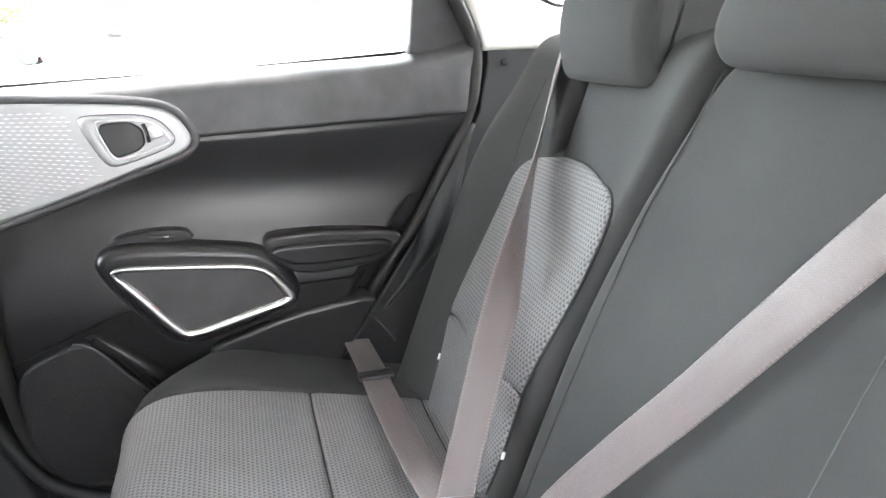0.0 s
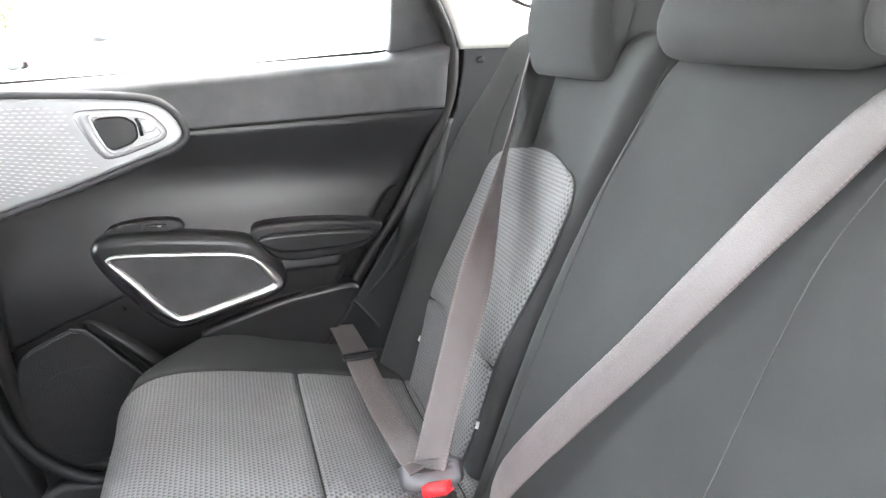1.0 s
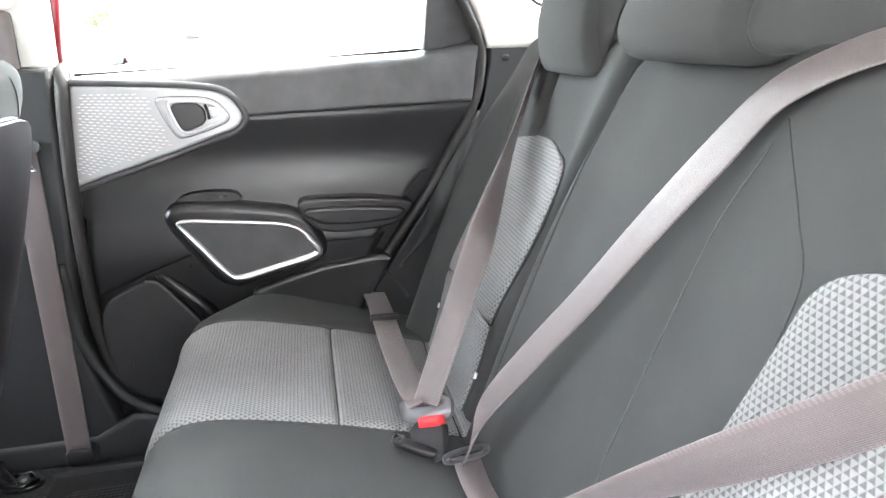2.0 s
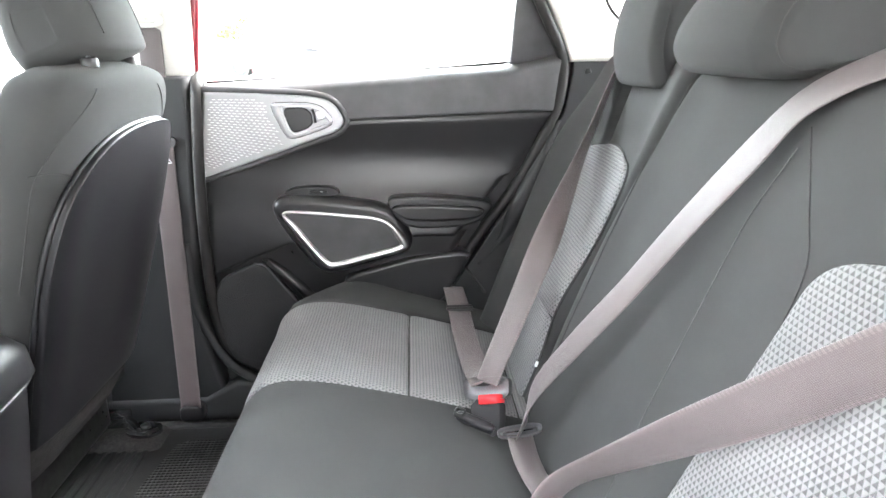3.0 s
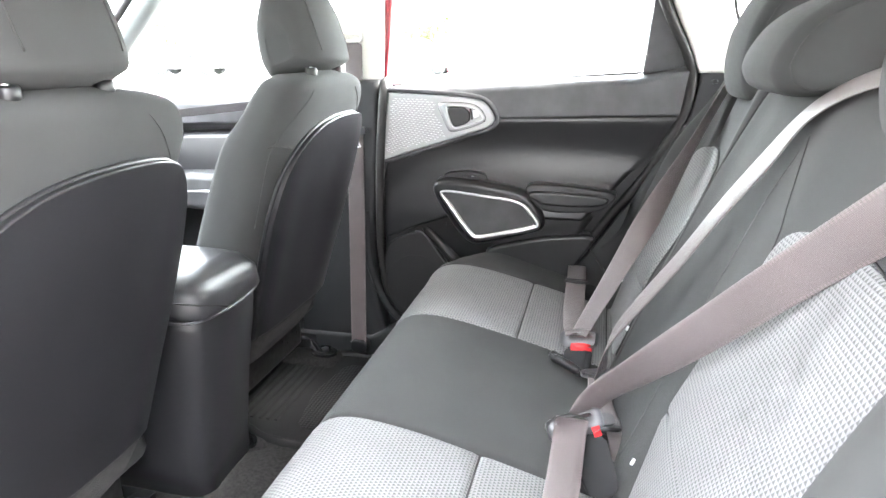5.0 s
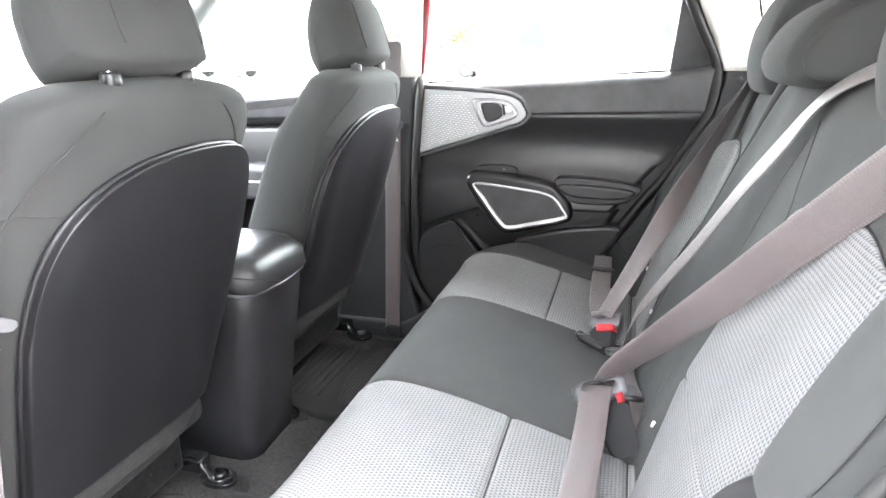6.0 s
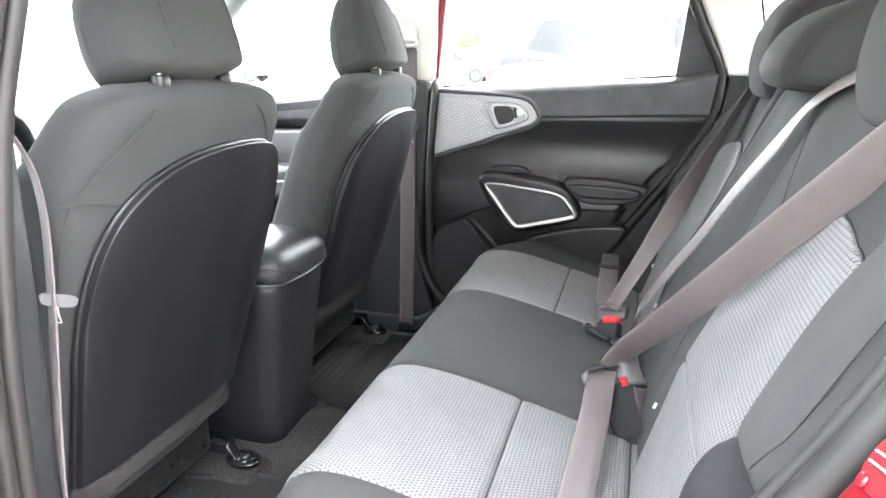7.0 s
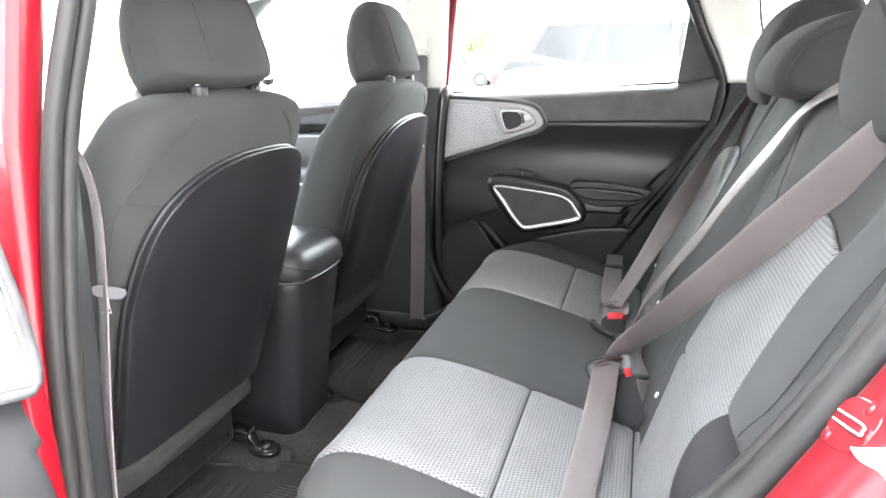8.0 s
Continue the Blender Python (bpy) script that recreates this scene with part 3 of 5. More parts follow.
structure("ceiling", sheet(roof_fn(1.515), 30, 20), M_HEAD, "pale grey cloth headliner")
structure("roof", sheet(roof_fn(1.56), 30, 20), M_RED, "red painted steel roof")
for s, tag in ((1, "right"), (-1, "left")):
    Y = lambda y: CY + s * (y - CY)
    structure("trim_roof_rail_" + tag, tube(spline([(-1.04, Y(0.70), 1.465), (-0.8, Y(0.72), 1.515), (0.0, Y(0.72), 1.53), (1.1, Y(0.70), 1.49)], 24), 0.035, 10), M_LIGHT, "pale roof rail trim")
    structure("body_roof_rail_" + tag, tube(spline([(-1.08, Y(0.76), 1.475), (-0.8, Y(0.78), 1.54), (0.0, Y(0.78), 1.555), (1.15, Y(0.76), 1.51)], 24), 0.04, 10), M_RED, "red painted roof rail")
    structure("trim_pillar_front_" + tag, tube(spline([(-1.03, Y(0.70), 1.465), (-1.17, Y(0.71), 1.335), (-1.34, Y(0.73), 1.18), (-1.55, Y(0.76), 1.00)], 16), 0.036, 10), M_PILLAR, "grey windscreen pillar trim")
    structure("trim_windscreen_seal_" + tag, tube(spline([(-1.09, Y(0.69), 1.470), (-1.23, Y(0.70), 1.335), (-1.40, Y(0.72), 1.18), (-1.61, Y(0.75), 1.00)], 16), 0.014, 8), M_RUBBER, "dark seal along the windscreen pillar")
ws = structure("window_windscreen", sheet(lambda a, b: (-1.08 - 0.55 * a, CY + (0.66 + 0.08 * a) * (2 * b - 1), 1.475 - 0.475 * a), 6, 8), M_SCREEN, "clear windscreen glass")
ws.visible_shadow = False
rw = structure("window_rear", sheet(lambda a, b: (1.02 + 0.14 * a, CY + 0.62 * (2 * b - 1), 1.46 - 0.36 * a), 6, 8), M_PRIVACY, "tinted tailgate window glass")
rw.visible_shadow = False
structure("body_tailgate", box(1.10, 1.20, CY - 0.74, CY + 0.74, 0.35, 1.10, 0.03), M_QUARTER, "dark inner tailgate lining")


def dashboard():
    root = thing("dashboard", "black soft-touch dashboard under the windscreen", "dashboard")
    o = rounded([(-1.15, 0.70), (-1.13, 0.86), (-1.18, 0.98), (-1.32, 1.03), (-1.70, 1.00), (-1.85, 0.98), (-1.85, 0.40), (-1.45, 0.40)], 2)
    part("top_pad", loft([[(x, y, z) for x, z in inset(o, d)] for y, d in ((-0.72, 0.02), (-0.70, 0), (0.76, 0), (0.78, 0.02))]), M_DOORTOP, root)
    hood = rounded([(-1.12, 0.98), (-1.13, 1.09), (-1.30, 1.10), (-1.42, 1.02)], 2)
    part("gauge_hood", loft([[(x, y, z) for x, z in inset(hood, d)] for y, d in ((-0.56, 0.03), (-0.52, 0), (-0.20, 0), (-0.16, 0.03))]), M_DOOR, root)
    part("air_vent", ring_prism(rounded([(-0.66, 0.90), (-0.57, 0.90), (-0.57, 1.0), (-0.66, 1.0)], 2), rounded([(-0.65, 0.91), (-0.58, 0.91), (-0.58, 0.99), (-0.65, 0.99)], 2), "x", -1.14, -1.12), M_SILVER, root, "silver vent surround")


dashboard()


def steering_wheel():
    root = thing("steering_wheel", "black leather steering wheel with black spokes", "steering wheel")
    c, tilt = Vector((-1.00, -0.365, 1.00)), radians(24)
    ax = Vector((math.sin(tilt), 0, math.cos(tilt)))
    pt = lambda r, a, d=0: c + Vector((0, r * math.cos(a), 0)) + ax * r * math.sin(a) + d * Vector((-math.cos(tilt), 0, math.sin(tilt)))
    part("rim", tube([pt(0.185, k * math.pi / 20) for k in range(40)], 0.016, 10, closed=True), M_DOOR, root)
    ring = lambda r, d: [pt(r, k * math.pi / 10, d) for k in range(20)]
    part("hub", loft([ring(0.07, 0.05), ring(0.085, 0.0), ring(0.07, -0.02)]), M_DOOR, root)
    for a in (0.0, math.pi, -math.pi / 2):
        part("spoke", tube([pt(0.07, a), pt(0.125, a), pt(0.18, a)], 0.018, 8, flat=0.5), M_GLOSSY, root, "black spoke")


steering_wheel()


# ---- doors ----
def door_body(root, x0, xr, zt):
    """Outer skin and window frame of a side door; xr: back edge by height."""
    o = [(x0, 0.42), (x0, 1.14)] + [(x + 0.012, z) for z, x in xr if 0.42 < z < 1.16] + [(xr[-1][1], 0.42)]
    part("outer_skin", prism(o, "y", 0.80, 0.90, 0.03, 3), M_RED, root, "red painted outer door skin")


def rear_door():
    root = thing("rear_door", "black rear car door trim with silver handle panel and chrome-ringed armrest", "car door", "rear doors")
    xr = lambda z: lerp_table(z, [(a, b) for a, b in SEAM_R]) - 0.006
    Z0, ZS, ZT = 0.44, 1.073, 1.165

    def bulge(x, z):
        """Inner face of the lower trim: undercut below the seam, full at the armrest, in again below."""
        k = min(1.0, max(0.0, (1.068 - z) / 0.20))
        return 0.7235 + 0.15 * k ** 1.5 * (1 - k) ** 1.6 - 0.016 * math.exp(-((z - 0.80) / 0.085) ** 2)

    low_edge = lambda x: lerp_table(x, [(-0.47, 0.705), (-0.440, 0.719), (-0.354, 0.757), (-0.264, 0.791), (-0.20, 0.80), (0.36, 0.80)])

    front = lambda z: lerp_table(z, [(0.44, -0.456), (0.83, -0.452), (0.95, -0.444), (1.03, -0.434), (1.13, -0.425), (1.20, -0.42)])
    seam = lambda x: 1.066 + 0.030 * (x + 0.13)

    def lower(a, b):
        zf = 0.72 + (ZS - 0.72) * b
        x = front(zf) + (xr(zf) - front(zf)) * a
        z = low_edge(x) + (seam(x) - low_edge(x)) * b
        e = puff(a, b, 0.02, 0.03)
        return (x, bulge(x, z) + (0.02 if b < 0.5 else 0.0015) * (1 - e), z)

    part("lower_panel", sheet(lower, 60, 60), M_DOOR, root)

    def tray(a, b):
        """Smooth black lower part of the trim, set back behind the grained panel."""
        zf = Z0 + (0.76 - Z0) * b
        x = front(zf) + (xr(zf) - front(zf)) * a
        z = Z0 + (low_edge(x) + 0.012 - Z0) * b
        return (x, 0.727 + 0.010 * math.cos(math.pi * b) + 0.02 * (1 - puff(a, 0.5, 0.02, 0)), z)

    part("lower_tray", sheet(tray, 50, 30), M_GLOSSY, root, "smooth black lower door trim")

    def upper(a, b):
        sill = lambda x: 1.148 + 0.033 * (x + 0.43) / 0.66 + 0.02 * max(0, (x - 0.22) / 0.12)
        zz = ZS + (1.19 - ZS) * b
        x = front(zz) + (xr(zz) - front(zz)) * a
        k = b / 0.62
        if b < 0.62:
            z = seam(x) + 0.002 + (sill(x) - 0.026 - seam(x)) * k
            y = 0.7215 + 0.0055 * k
        else:
            t = (b - 0.62) / 0.38
            z = sill(x) - 0.026 + 0.026 * math.sin(t * math.pi / 2)
            y = 0.727 + 0.065 * (1 - math.cos(t * math.pi / 2)) + 0.004 * t
        return (x, y + 0.004 * (1 - puff(a, b, 0.015, 0.03)) * (b < 0.5), z)

    part("upper_panel", sheet(upper, 60, 40), M_DOORTOP, root, "dark grey upper door trim")
    bo = [(-0.462, 0.46), (-0.458, 0.95), (-0.435, 1.13), (0.352, 1.165)] + [(xr(z) + 0.016, z) for z in (1.08, 0.93, 0.82, 0.67, 0.55)]
    part("backing", prism(bo, "y", 0.778, 0.764, 0.002, 1), M_GLOSSY, root, smooth=False)
    # silver panel in its dark shoulder, with pressed dashes
    so = rounded([(-0.420, 1.134), (-0.34, 1.131), (-0.205, 1.124), (-0.152, 1.112), (-0.125, 1.068), (-0.142, 1.046), (-0.182, 1.033), (-0.302, 0.992), (-0.430, 0.953), (-0.450, 0.947), (-0.441, 1.03), (-0.427, 1.10), (-0.424, 1.134)], 2)
    part("panel_shoulder", ring_prism(inset(so, -0.011), inset(so, 0.001), "y", 0.745, 0.7165, 0.0025), M_DOORTOP, root, "dark grey shoulder round the silver panel")
    pan = part("silver_panel", prism(so, "y", 0.745, 0.713, 0.006, 3), M_SILVER, root, "satin silver panel with pressed dashes")
    bm = bmesh.new()
    inner = np.array(inset(so, 0.014))

    def within(px, pz):
        c = False
        for (x1, z1), (x2, z2) in zip(inner, np.roll(inner, -1, 0)):
            if (z1 > pz) != (z2 > pz) and px < (x2 - x1) * (pz - z1) / (z2 - z1) + x1:
                c = not c
        return c

    # dashes in fanned rows, every other row set off by half a step
    for i in range(-2, 46):
        ang = -0.0096 * i
        d = np.array([math.cos(ang), math.sin(ang)])
        for k in range(70):
            t = 0.30 + 0.0118 * (k + 0.5 * (i % 2))
            px, pz = -0.96 + d[0] * t, 1.128 + d[1] * t
            if not within(px, pz) or (px > -0.293 + max(0, (1.085 - pz) * 0.5) and pz > 1.025) or px > -0.245:
                continue
            c, tt, ss = Vector((px, 0.7129, pz)), Vector((d[0], 0, d[1])), Vector((-d[1], 0, d[0]))
            vs = [bm.verts.new(c + tt * 0.0050 * u + ss * 0.0009 * v) for u, v in ((-1, 0), (0, -1), (1, 0), (0, 1))]
            top = bm.verts.new(c + Vector((0, -0.0014, 0)))
            for j in range(4):
                bm.faces.new((vs[j], vs[(j + 1) % 4], top))
    tagged(part("dash_pattern", bm, M_DASH, pan, "pressed bright dashes", smooth=False), kind="stuff")
    # handle
    ho = rounded([(-0.285, 1.103), (-0.272, 1.110), (-0.180, 1.107), (-0.151, 1.072), (-0.160, 1.057), (-0.240, 1.031), (-0.256, 1.037)], 2)
    hi = rounded([(-0.262, 1.098), (-0.251, 1.102), (-0.184, 1.100), (-0.157, 1.071), (-0.165, 1.062), (-0.232, 1.041), (-0.244, 1.047)], 2)
    bz = part("handle_bezel", ring_prism(ho, hi, "y", 0.716, 0.7095, 0.0005), M_SILVER, root, "satin metal door handle surround")
    part("bezel_edge", tube([(x, 0.7088, z) for x, z in hi], 0.0022, 6, closed=True), M_SATIN, bz, "bright inner edge")
    part("bezel_gap", tube([(x, 0.7130, z) for x, z in ho], 0.0013, 5, closed=True), M_SEAM, bz, "dark gap round the handle surround")
    part("handle_cup", prism(hi, "y", 0.718, 0.7120, 0.001, 1), M_SILVER, root, "satin recessed handle cup")
    lever = rounded([(-0.260, 1.097), (-0.212, 1.099), (-0.196, 1.086), (-0.195, 1.064), (-0.206, 1.054), (-0.234, 1.045), (-0.246, 1.052)], 2, 0.18)
    lv = part("handle_lever", prism(lever, "y", 0.7125, 0.7070, 0.003), M_DOOR, root, "dark grey pull lever")
    part("lever_tip", prism(rounded([(-0.190, 1.091), (-0.172, 1.089), (-0.167, 1.074), (-0.187, 1.069)], 1), "y", 0.7125, 0.7068, 0.002), M_SATIN, lv, "satin metal lever tip")
    part("lever_hinge", tube([(-0.195, 0.7095, 1.094), (-0.191, 0.7095, 1.080), (-0.190, 0.7095, 1.066)], 0.003, 6), M_GLOSSY, lv, "black gap behind the lever")
    # armrest
    ao = rounded([(-0.300, 0.882), (-0.285, 0.906), (-0.24, 0.911), (-0.150, 0.902), (-0.043, 0.886), (-0.006, 0.850), (0.014, 0.806), (0.006, 0.774), (-0.03, 0.762), (-0.155, 0.727), (-0.190, 0.726), (-0.222, 0.752), (-0.284, 0.842)], 2)
    part("armrest", prism(ao, "y", 0.745, 0.690, 0.018, 4), M_DOOR, root)
    co = rounded([(-0.278, 0.868), (-0.262, 0.879), (-0.155, 0.868), (-0.046, 0.856), (0.002, 0.803), (-0.002, 0.780), (-0.090, 0.759), (-0.163, 0.740), (-0.190, 0.745)], 2)
    ci = [tuple(np.array(p) + (np.array(q) - np.array(p)) * min(1, max(0.34, (0.880 - p[1] - 0.075 * (p[0] + 0.27)) / 0.04))) for p, q in zip(co, inset(co, 0.0145))]
    part("armrest_ring", ring_prism(inset(co, -0.0015), ci, "y", 0.692, 0.686, 0.0025), M_CHROME, root, "satin chrome armrest ring")
    part("armrest_insert", prism(inset(co, 0.004), "y", 0.692, 0.6885, 0.001, 1), M_DOORTOP, root, "dark grey grained insert")
    po = rounded([(-0.044, 0.890), (-0.030, 0.904), (0.08, 0.902), (0.190, 0.888), (0.194, 0.870), (0.150, 0.832), (0.005, 0.826), (-0.034, 0.868)], 2)
    part("pull_pocket", prism(po, "y", 0.745, 0.690, 0.006, 3), M_DOOR, root)
    pi = rounded([(-0.036, 0.876), (-0.022, 0.887), (0.08, 0.885), (0.182, 0.876), (0.160, 0.848), (0.010, 0.846), (-0.026, 0.866)], 2)
    part("pull_pad", prism(pi, "y", 0.70, 0.680, 0.007, 4), M_DOOR, root, "black padded pull")
    sw = rounded([(-0.276, 0.908), (-0.258, 0.922), (-0.205, 0.927), (-0.158, 0.923), (-0.146, 0.906), (-0.2, 0.900)], 1)
    part("switch_plate", prism(sw, "y", 0.74, 0.711, 0.003), M_GLOSSY, root)
    part("window_switch", prism(rounded([(-0.214, 0.912), (-0.176, 0.911), (-0.176, 0.918), (-0.214, 0.919)], 1), "y", 0.713, 0.7085, 0.002), M_GLOSSY, root, "black window switch")
    part("switch_mark", prism([(-0.190, 0.9135), (-0.184, 0.9133), (-0.184, 0.9160), (-0.190, 0.9162)], "y", 0.7095, 0.708, 0.0002, 1), M_SILVER, root, "small pale switch mark")
    # speaker
    sp = rounded([(-0.448, 0.709), (-0.350, 0.752), (-0.325, 0.746), (-0.245, 0.640), (-0.262, 0.560), (-0.310, 0.500), (-0.370, 0.478), (-0.420, 0.505), (-0.450, 0.585)], 2)
    gr = part("speaker_grille", prism(sp, "y", 0.745, 0.708, 0.006, 3), M_GRILLE, root, "black perforated speaker grille")
    ring = [(-0.352 + 0.088 * math.cos(k * math.pi / 20), 0.592 + 0.088 * math.sin(k * math.pi / 20)) for k in range(40)]
    part("speaker_disc", prism(ring, "y", 0.709, 0.7072, 0.0012), M_GRILLE, gr)
    part("speaker_trim", tube(spline([(-0.352, 0.708, 0.752), (-0.325, 0.705, 0.744), (-0.285, 0.705, 0.690), (-0.247, 0.706, 0.640)], 16), 0.0026, 6), M_BUCKLE, root, "thin grey speaker trim")
    mp = rounded([(-0.150, 0.708), (-0.124, 0.722), (0.002, 0.756), (0.126, 0.770), (0.150, 0.755), (0.06, 0.62), (-0.150, 0.60)], 2, 0.15)
    part("map_pocket", prism(mp, "y", 0.745, 0.704, 0.010, 3), M_DOOR, root)
    sw2 = rounded([(-0.345, 0.758), (-0.318, 0.768), (-0.275, 0.735), (-0.215, 0.668), (-0.180, 0.60), (-0.225, 0.58), (-0.250, 0.640), (-0.290, 0.700)], 2)
    part("speaker_surround", prism(sw2, "y", 0.745, 0.708, 0.020, 5), M_GLOSSY, root, "smooth black trim sweeping round the speaker")
    # window
    gl = part("window_pane", prism([(-0.46, 1.13), (0.25, 1.16), (0.22, 1.50), (-0.44, 1.50)], "y", 0.800, 0.796, 0.001, 1), M_GLASS, root, "clear door window", smooth=False)
    gl.visible_shadow = False
    part("window_seal", tube([(-0.46, 0.788, 1.148), (-0.1, 0.788, 1.163), (0.245, 0.786, 1.184)], 0.003, 6), M_RUBBER, root)
    qt = [(0.236, 1.182), (0.295, 1.187), (0.344, 1.202), (0.317, 1.262), (0.283, 1.332), (0.258, 1.390), (0.252, 1.390)]
    part("quarter_trim", prism(qt, "y", 0.80, 0.752, 0.004), M_DOORTOP, root, "dark grey triangular window trim")
    part("frame_top", tube([(-0.445, 0.785, 1.50), (-0.1, 0.785, 1.515), (0.22, 0.785, 1.505)], 0.02, 8), M_RUBBER, root)
    door_body(root, -0.475, SEAM_R, 1.15)
    fr = [(-0.520, 0.46), (-0.488, 0.46), (-0.482, 0.96), (-0.466, 1.06), (-0.49, 1.06), (-0.512, 1.0)]
    part("window_frame", prism([(-0.470, 1.142), (-0.446, 1.142), (-0.426, 1.30), (-0.400, 1.515), (-0.445, 1.515), (-0.460, 1.30)], "y", 0.80, 0.760, 0.008, 3), M_RED, root, "red painted window frame")
    part("front_frame", prism(fr, "y", 0.80, 0.757, 0.010, 3), M_RED, root, "red painted inner edge of the door")
    return root


GM = mat("black_speaker_mesh", (0.009, 0.009, 0.010), 0.55, var=0.1, scale=20, bump=0.0)
M_GRILLE = GM
gn, gl_ = GM.node_tree.nodes, GM.node_tree.links
vor = gn.new("ShaderNodeTexVoronoi")
vor.inputs["Scale"].default_value = 420
gtc = gn.new("ShaderNodeTexCoord")
gl_.new(gtc.outputs["Object"], vor.inputs["Vector"])
gb = gn.new("ShaderNodeBump")
gb.inputs["Strength"].default_value, gb.inputs["Distance"].default_value = 0.8, 0.0012
gl_.new(vor.outputs["Distance"], gb.inputs["Height"])
gl_.new(gb.outputs[0], gn["Principled BSDF"].inputs["Normal"])
door_r = rear_door()
# the other rear door is the mirror image, swung wide open about its front edge
MIR = Matrix.Translation((0, 2 * CY, 0)) @ Matrix.Diagonal((1, -1, 1, 1))
hinge = Vector((-0.487, -0.812, 0))
swing = Vector((-0.491, -0.780, 0))
door_l = copy_thing(door_r, Matrix.Translation(swing) @ Matrix.Rotation(radians(-87), 4, "Z") @ Matrix.Translation(-hinge) @ MIR)
tagged(door_l, "red rear car door swung wide open, silver and black trim inside")
for ob in door_l.children:
    if ob.name.startswith("front_frame"):
        ob.data = ob.data.copy()
        ob.data.transform(Matrix.Translation((0, 0.020, 0)))


def front_door(side):
    root = thing("front_door", "black front car door trim with silver handle panel", "car door", "front doors")
    Y = (lambda y: y) if side > 0 else (lambda y: 2 * CY - y)
    part("lower_panel", prism(rounded([(-0.60, 0.45), (-0.60, 1.029), (-1.65, 0.989), (-1.65, 0.45)], 1, 0.02), "y", Y(0.80), Y(0.735), 0.02, 3), M_DOOR, root)
    part("upper_panel", prism(rounded([(-0.60, 1.03), (-0.60, 1.135), (-1.65, 1.10), (-1.65, 0.99)], 1, 0.02), "y", Y(0.80), Y(0.730), 0.03, 4), M_DOORTOP, root, "dark grey upper door trim")
    so = rounded([(-1.12, 1.07), (-1.30, 1.06), (-1.50, 0.98), (-1.18, 0.95), (-1.09, 1.01)], 2)
    part("silver_panel", prism(so, "y", Y(0.74), Y(0.722), 0.004), M_SILVER, root, "satin silver handle panel")
    part("armrest", prism(rounded([(-0.62, 0.84), (-0.62, 0.90), (-1.20, 0.90), (-1.25, 0.80), (-0.9, 0.78)], 2), "y", Y(0.745), Y(0.66), 0.02, 3), M_DOORTOP, root)
    part("armrest_ring", tube(spline([(-0.66, Y(0.665), 0.855), (-0.9, Y(0.66), 0.85), (-1.2, Y(0.67), 0.84)], 16), 0.005, 6), M_SILVER, root, "silver armrest strip")
    g = part("window_pane", prism([(-0.60, 1.12), (-1.42, 1.09), (-1.40, 1.12), (-1.05, 1.45), (-0.58, 1.50)], "y", Y(0.80), Y(0.796), 0.001, 1), M_GLASS, root, "clear door window", smooth=False)
    g.visible_shadow = False
    part("outer_skin", prism([(-0.62, 0.42), (-0.61, 1.13), (-1.68, 1.08), (-1.68, 0.42)], "y", Y(0.805), Y(0.90), 0.03, 3), M_RED, root, "red painted outer door skin")


front_door(1)
front_door(-1)
# added wall, out of view: holds back the low sky beyond the open door
structure("wall_facade", box(-12, 12, -4.5, -4.1, 0, 3.3, 0.02), M_BLOCKER, "unseen grey rendered wall added to block light from the open side", smooth=False)


# ---- rear bench ----
CUSHION = [(-0.235, 0.40), (-0.262, 0.50), (-0.272, 0.59), (-0.268, 0.645), (-0.245, 0.683), (-0.20, 0.699), (-0.12, 0.692), (0.0, 0.664), (0.10, 0.637), (0.19, 0.612), (0.235, 0.598), (0.29, 0.57)]
CLINE = spline(CUSHION, 400)
CLEN = np.concatenate([[0], np.cumsum([np.linalg.norm(b - a) for a, b in zip(CLINE, CLINE[1:])])])


def cushion_at(s):
    """Point (x, z) and outward normal of the cushion's profile at length s."""
    s = min(max(s, 0), CLEN[-1] - 1e-6)
    k = int(np.searchsorted(CLEN, s))
    k = min(max(k, 1), len(CLINE) - 2)
    t = CLINE[k + 1] - CLINE[k - 1]
    t = t / np.linalg.norm(t)
    p = CLINE[k - 1] + (CLINE[k] - CLINE[k - 1]) * (s - CLEN[k - 1]) / (CLEN[k] - CLEN[k - 1] + 1e-9)
    return p, np.array([-t[1], t[0]])


def cushion_s(x):
    """Length along the top of the profile at which it reaches x."""
    ks = [k for k in range(150, len(CLINE)) if CLINE[k][0] >= x]
    return CLEN[ks[0]]


BY = 0.040
HALF = 0.700


def ease(a):
    """0 to 1 with fine steps at both ends."""
    return a if a in (0.0, 1.0) else 0.5 - 0.5 * math.cos(math.pi * a)


def bench_top(y, s, h=0.0):
    p, n = cushion_at(s)
    d = abs(y - BY)
    # rolled ends, round plan corners at the front, raised outer edge
    e = max(0.0, (d - 0.52) / (HALF - 0.52))
    round_front = 0.115 * e ** 2.2
    w = 1 / (1 + math.exp((p[0] + 0.10) * 18))
    drop = 0.05 * max(0.0, (d - 0.66) / (HALF - 0.66)) ** 2
    q = p + n * (h + 0.006 * math.exp(-((d - 0.56) / 0.05) ** 2))
    wrinkle = 0.0012 * noise.noise((y * 14, s * 11, 3.1))
    return (q[0] + round_front * w, y, q[1] - drop + wrinkle)


